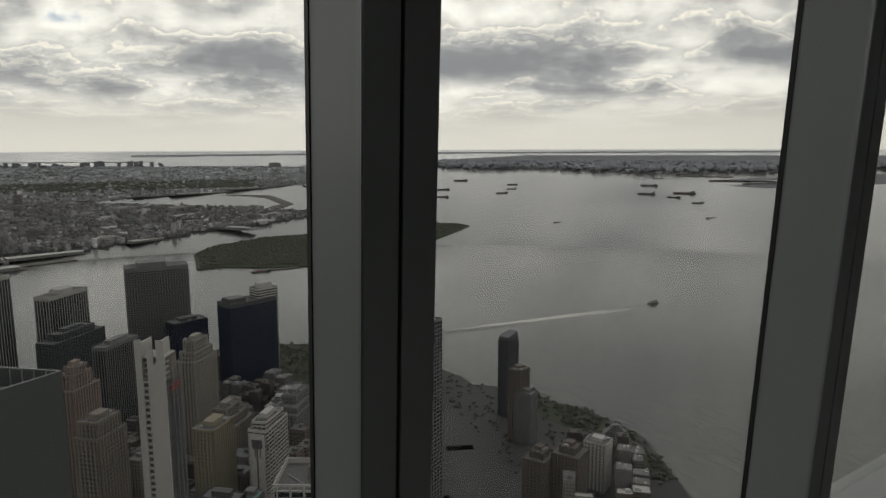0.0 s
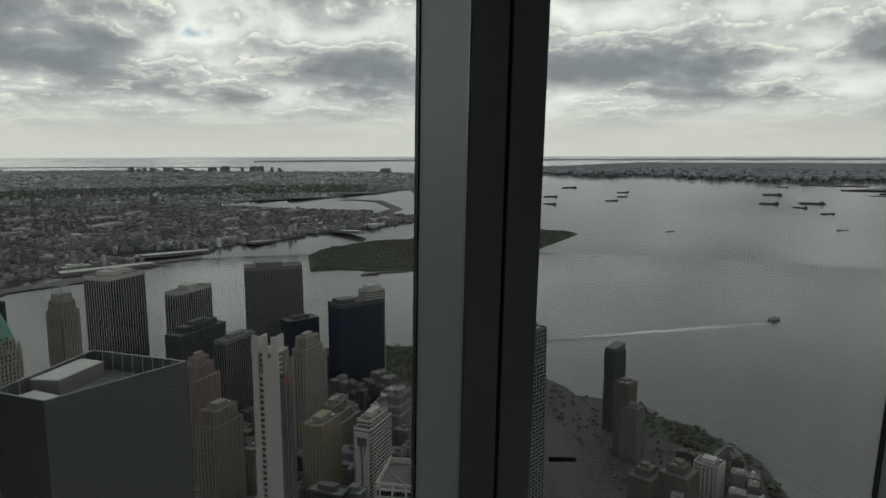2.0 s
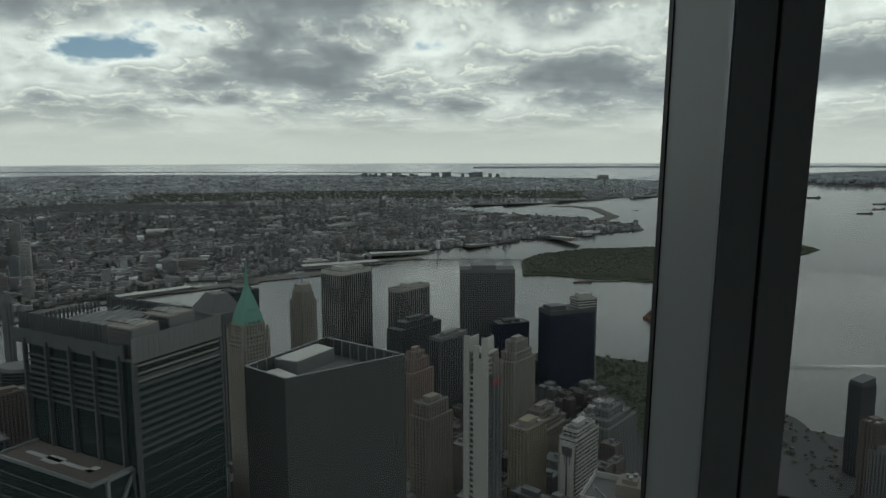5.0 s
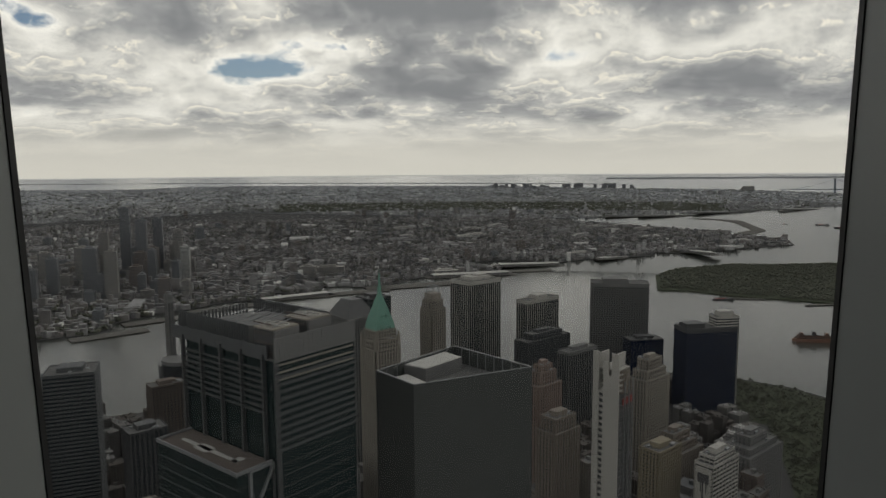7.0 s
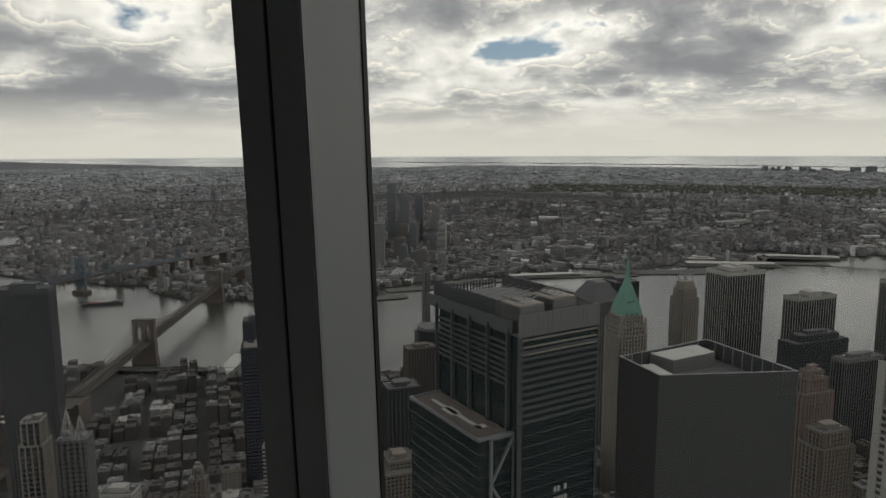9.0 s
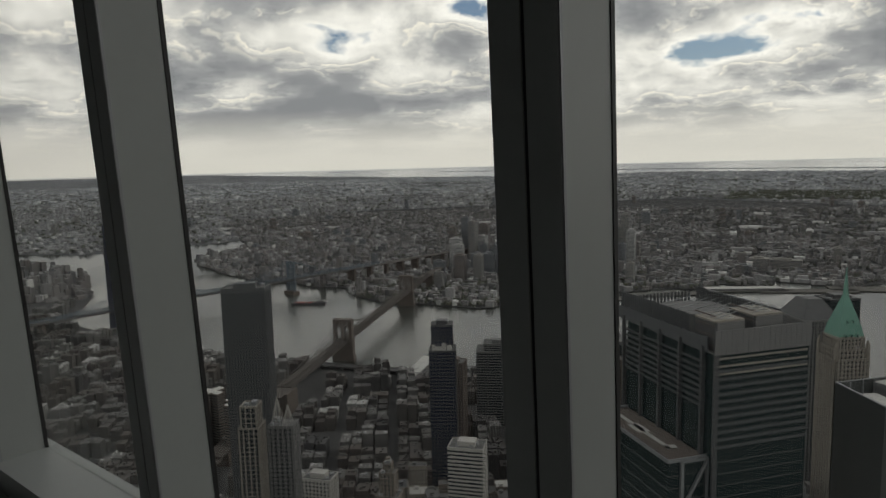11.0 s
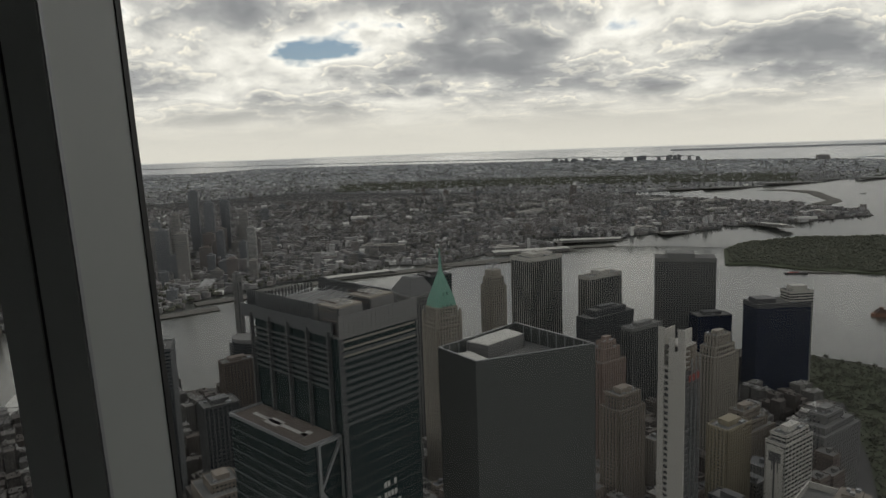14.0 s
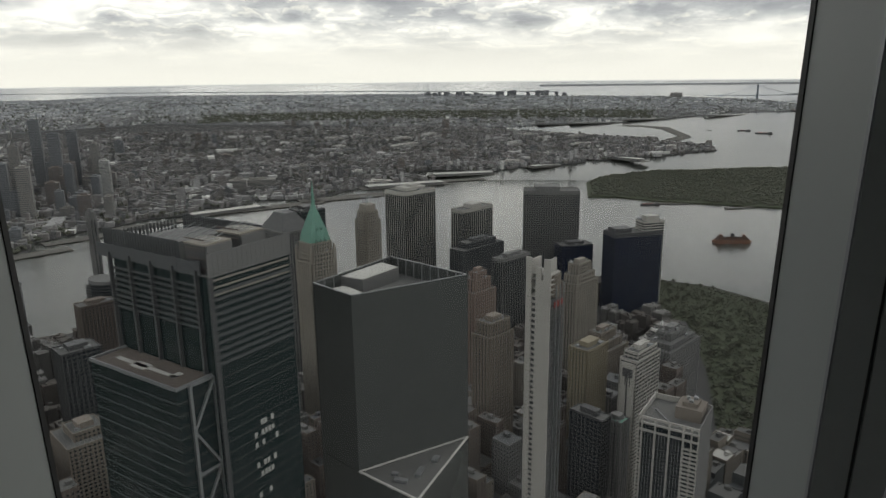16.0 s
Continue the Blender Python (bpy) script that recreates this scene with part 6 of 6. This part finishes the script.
def narrows_bridge():
    x, y = -1740, -10560
    k = shrink(math.hypot(x, y))
    px_, py_, pz = far(x, y, 0)
    root = thing("narrows_bridge", "great far suspension bridge at the harbour mouth", "bridge", pose(px_, py_, pz, 0, 0, 190) @ Matrix.Scale(k, 4))
    for s in (0, 1298):
        for yy in (-15, 15):
            part("tower_leg", boxes((s - 6, s + 6, yy - 5, yy + 5, 0, 211)), M["bridge_blue"], root)
        for z in (68, 190):
            part("cross_beam", boxes((s - 5, s + 5, -12, 12, z, z + 12)), M["bridge_blue"], root)
    part("deck", boxes((-700, 1998, -16, 16, 66, 74)), M["bridge_blue"], root)
    for yy in (-15, 15):
        cable(root, "main_cable", (0, yy, 211), (1298, yy, 211), 130, 1.6, M["bridge_blue"])
        cable(root, "main_cable", (0, yy, 211), (-500, yy, 74), 15, 1.6, M["bridge_blue"])
        cable(root, "main_cable", (1298, yy, 211), (1798, yy, 74), 15, 1.6, M["bridge_blue"])


narrows_bridge()


def dock_crane(x, y, turn):
    root = thing("dock_crane", "red container crane on the quay", "crane", pose(x, y, 2.5, 0, 0, turn), "dock cranes")
    for a in (-9, 9):
        for b in (-8, 8):
            bm = bmesh.new()
            bar(bm, (a, b, 0), (a, b, 34), .8)
            part("leg", bm, M["red"], root)
    part("beam", boxes((-38, 30, -2, 2, 34, 37)), M["red"], root)
    part("portal", boxes((-10, 10, -9, -7, 14, 16), (-10, 10, 7, 9, 14, 16)), M["red"], root)
    bm = bmesh.new()
    bar(bm, (0, 0, 37), (0, 0, 54), .8)
    bar(bm, (0, 0, 54), (-36, 0, 37), .4)
    bar(bm, (0, 0, 54), (28, 0, 37), .4)
    part("mast", bm, M["red"], root)


for x, y in ((262, -3020), (225, -3048), (190, -3075), (480, -2850), (440, -2870)):
    dock_crane(x, y, 35)


# ---- riverside highway on stilts ----
def highway():
    root = thing("elevated_highway", "raised riverside highway on stilts", "highway", None)
    pts = [(1440, -330), (1326, -390), (1230, -470), (1160, -520), (1000, -650), (860, -770)]
    for (ax, ay), (bx, by) in zip(pts, pts[1:]):
        length = math.hypot(bx - ax, by - ay)
        m = pose((ax + bx) / 2, (ay + by) / 2, 0, 0, 0, math.degrees(math.atan2(by - ay, bx - ax)))
        bm = bmesh.new()
        box(bm, -length / 2 - 2, length / 2 + 2, -10, 10, 8, 9.4, m)
        part("deck", bm, M["road"], root)
        for y in (-10, 10):
            bm = bmesh.new()
            box(bm, -length / 2 - 2, length / 2 + 2, y - .3, y + .3, 9.4, 10.5, m)
            part("barrier", bm, M["grey"], root, "pale concrete barrier")
        for k in range(int(length / 22)):
            bm = bmesh.new()
            x = -length / 2 + 11 + 22 * k
            box(bm, x - .8, x + .8, -8, 8, 0, 8, m)
            part("stilt", bm, M["grey"], root)


highway()


# ---- the rest of the city this side of the river ----
def city_block(seed):
    rnd = random.Random(seed)
    w, d = rnd.uniform(32, 40), rnd.uniform(26, 32)
    h = (15, 18, 22, 26, 32, 40, 52, 64, 78, 95, 36, 24, 58, 86)[seed % 14]
    paint = M[("brown", "tan", "grey", "stone", "brown", "slate", "grey", "tan", "stone", "brown", "tan", "slate", "stone", "grey")[seed % 14]]
    root = thing("city_block", "flat-roofed city building with rows of small windows", "building", pose(0, 0, 0), "city blocks")
    sx, sy = rnd.uniform(-.15, .15) * w, rnd.uniform(-.15, .15) * d
    lots = [(-w / 2, sx, -d / 2, sy, h), (sx, w / 2, -d / 2, sy, h * rnd.uniform(.55, .85)), (-w / 2, sx, sy, d / 2, h * rnd.uniform(.5, .8)), (sx, w / 2, sy, d / 2, h * rnd.uniform(.65, .95))]
    glass = bmesh.new()
    for n, (x0, x1, y0, y1, top) in enumerate(lots):
        part("wall", boxes((x0, x1, y0, y1, 0, top), (x0, x1, y0, y0 + .4, top, top + 1), (x0, x1, y1 - .4, y1, top, top + 1), (x0, x0 + .4, y0 + .4, y1 - .4, top, top + 1), (x1 - .4, x1, y0 + .4, y1 - .4, top, top + 1)), paint, root)
        cx, cy = rnd.uniform(x0 + 4, x1 - 4), rnd.uniform(y0 + 4, y1 - 4)
        part("roof", boxes((x0 + .4, x1 - .4, y0 + .4, y1 - .4, top, top + .25), (cx - 2.4, cx + 2.4, cy - 2, cy + 2, top + .25, top + 3.4), (cx + 2.5, cx + 3.8, cy - 1, cy + 1.4, top + .25, top + 1.6),
                           (x0 + 2, x0 + 3.6, y1 - 4, y1 - 2.2, top + .25, top + 1.8)), M[("roof", "slate", "grey", "roof", "pale_roof", "dark")[(seed + n * 2) % 6 if (seed + n) % 5 else 0]], root, "flat roof with a stair house")
        for f in range(int(top / 3.7)):
            z = 1.2 + f * 3.7
            for ax, ay, bx, by in ((x0, y0, x1, y0), (x1, y0, x1, y1), (x1, y1, x0, y1), (x0, y1, x0, y0)):
                length = math.hypot(bx - ax, by - ay)
                ux, uy = (bx - ax) / length, (by - ay) / length
                k = int(length / 2.9)
                for i in range(k):
                    p, q = (i + .5) * length / k - .7, (i + .5) * length / k + .7
                    ox, oy = uy * .06, -ux * .06
                    vs = [glass.verts.new(v) for v in ((ax + ux * p + ox, ay + uy * p + oy, z), (ax + ux * q + ox, ay + uy * q + oy, z), (ax + ux * q + ox, ay + uy * q + oy, z + 1.9), (ax + ux * p + ox, ay + uy * p + oy, z + 1.9))]
                    glass.faces.new(vs)
    part("windows", glass, M["glass"], root, "rows of dark windows")["kind"] = "stuff"
    return root, h


def scatter_windows(xs, ys, ws, ds, hs, turns):
    """Rows of window panes on the two walls of each low building that face the viewing tower."""
    quads = []
    for x, y, w, d, h, a in zip(xs, ys, ws, ds, hs, turns):
        c, s_ = math.cos(a), math.sin(a)
        lx, ly = -x * c - y * s_, x * s_ - y * c          # the way to the tower in the building's own plan
        floors = np.arange(1.4, h - 2.2, 3.6)
        for length, out, ux, uy, nx, ny in ((w, d / 2, c, s_, -s_ * np.sign(ly), c * np.sign(ly)), (d, w / 2, -s_, c, c * np.sign(lx), s_ * np.sign(lx))):
            n = max(2, int(length / 2.8))
            at = (np.arange(n) + .5) * length / n - length / 2
            u, z = [v.ravel() for v in np.meshgrid(at, floors)]
            if not len(u):
                continue
            quad = np.zeros((len(u), 4, 3))
            for i, (du, dz) in enumerate(((-.6, 0), (.6, 0), (.6, 1.9), (-.6, 1.9))):
                quad[:, i, 0] = x + (out + .05) * nx + (u + du) * ux
                quad[:, i, 1] = y + (out + .05) * ny + (u + du) * uy
                quad[:, i, 2] = 2.5 + z + dz
            quads.append(quad)
    V = np.concatenate(quads)
    stuff_mesh("low_city_windows", V, np.arange(len(V) * 4).reshape(-1, 4), M["glass"], "rows of dark windows on low buildings", "windows")


BLOCKS = [city_block(s) for s in range(14)]
used = set()
rnd = random.Random(9)
ca, sa = math.cos(radians(-30)), math.sin(radians(-30))
plots = []
for i in range(-30, 50):
    for j in range(-45, 26):
        u, v = i * 46 + (9 if i % 3 == 0 else 0), j * 38 + (7 if j % 2 else 0)
        x, y = u * ca - v * sa, u * sa + v * ca
        r, b = math.hypot(x, y), math.degrees(math.atan2(x, -y))
        if not (330 < r < (1560 if b < 60 else 2400) and -34 < b < 92) or rnd.random() < .06:
            continue
        if not all(inside(x + dx, y + dy, MANHATTAN) for dx, dy in ((36, 0), (-36, 0), (0, 36), (0, -36))):
            continue
        if any((x - fx) ** 2 + (y - fy) ** 2 < (fr + 4) ** 2 for fx, fy, fr in FOOTPRINTS) or inside(x, y, PARK):
            continue
        if (x < -140 and y < -560 and not (x < -310 and y > -700)) or (x < -80 and y < -700) or (x < 20 and y < -1090):
            continue
        ax, ay = x - 1214, y + 560               # keep the bridge's approach clear
        if abs(ax * .700 + ay * .714) < 42:
            continue
        plots.append((r, x, y, b))
plots.sort()
rest = []
for n, (r, x, y, b) in enumerate(plots):
    low = b > 50 or r > 1050
    pick = rnd.choice((0, 1, 2, 3, 11, 4, 10, 2, 3)) if low else rnd.choice((5, 6, 7, 8, 9, 10, 12, 13, 9, 13))
    if b > 50 and r < 700:
        pick = rnd.choice((4, 5, 6, 7, 10, 12))
    if b < -8:
        pick = rnd.choice((4, 5, 10, 12))
    turn = -30 + rnd.choice((0, 90, 180)) + rnd.uniform(-4, 4)
    if n >= 178:
        rest.append((x, y, BLOCKS[pick][1], radians(turn)))
        continue
    m = pose(x, y, 2.5, 0, 0, turn)
    if pick not in used:
        used.add(pick)
        BLOCKS[pick][0].matrix_basis = m
    else:
        copy_thing(BLOCKS[pick][0], m)
for s in range(14):
    if s not in used:
        BLOCKS[s][0].matrix_basis = pose(-100 + 60 * s, 300, 2.5)
if rest:
    q = np.array(rest)
    g = np.random.RandomState(8)
    # several roofs to a plot
    for n, (du, dv) in enumerate(((-9, -7), (9, -7), (-9, 8), (9, 8))):
        m = len(q)
        x = q[:, 0] + du * np.cos(q[:, 3]) - dv * np.sin(q[:, 3])
        y = q[:, 1] + du * np.sin(q[:, 3]) + dv * np.cos(q[:, 3])
        w, d = g.uniform(13, 17.5, m), g.uniform(11, 14.5, m)
        h = np.minimum(q[:, 2], 44) * g.uniform(.6, 1.1, m)
        scatter_houses("low_city", x, y, w, d, h, q[:, 3], 2.5, "close-set low city buildings by the river", "low_roofs")
        scatter_windows(x, y, w, d, h, q[:, 3])
        for k in range(3):                       # stair houses, tanks and lift rooms on the roofs
            a, b = g.uniform(-.36, .36, m) * w, g.uniform(-.36, .36, m) * d
            scatter_houses("roof_clutter", x + a * np.cos(q[:, 3]) - b * np.sin(q[:, 3]), y + a * np.sin(q[:, 3]) + b * np.cos(q[:, 3]),
                           g.uniform(1.2, 4.5, m), g.uniform(1.2, 3.5, m), g.uniform(.8, 3.4, m), q[:, 3], 2.5 + h, "stair houses and tanks on low roofs", "clutter")
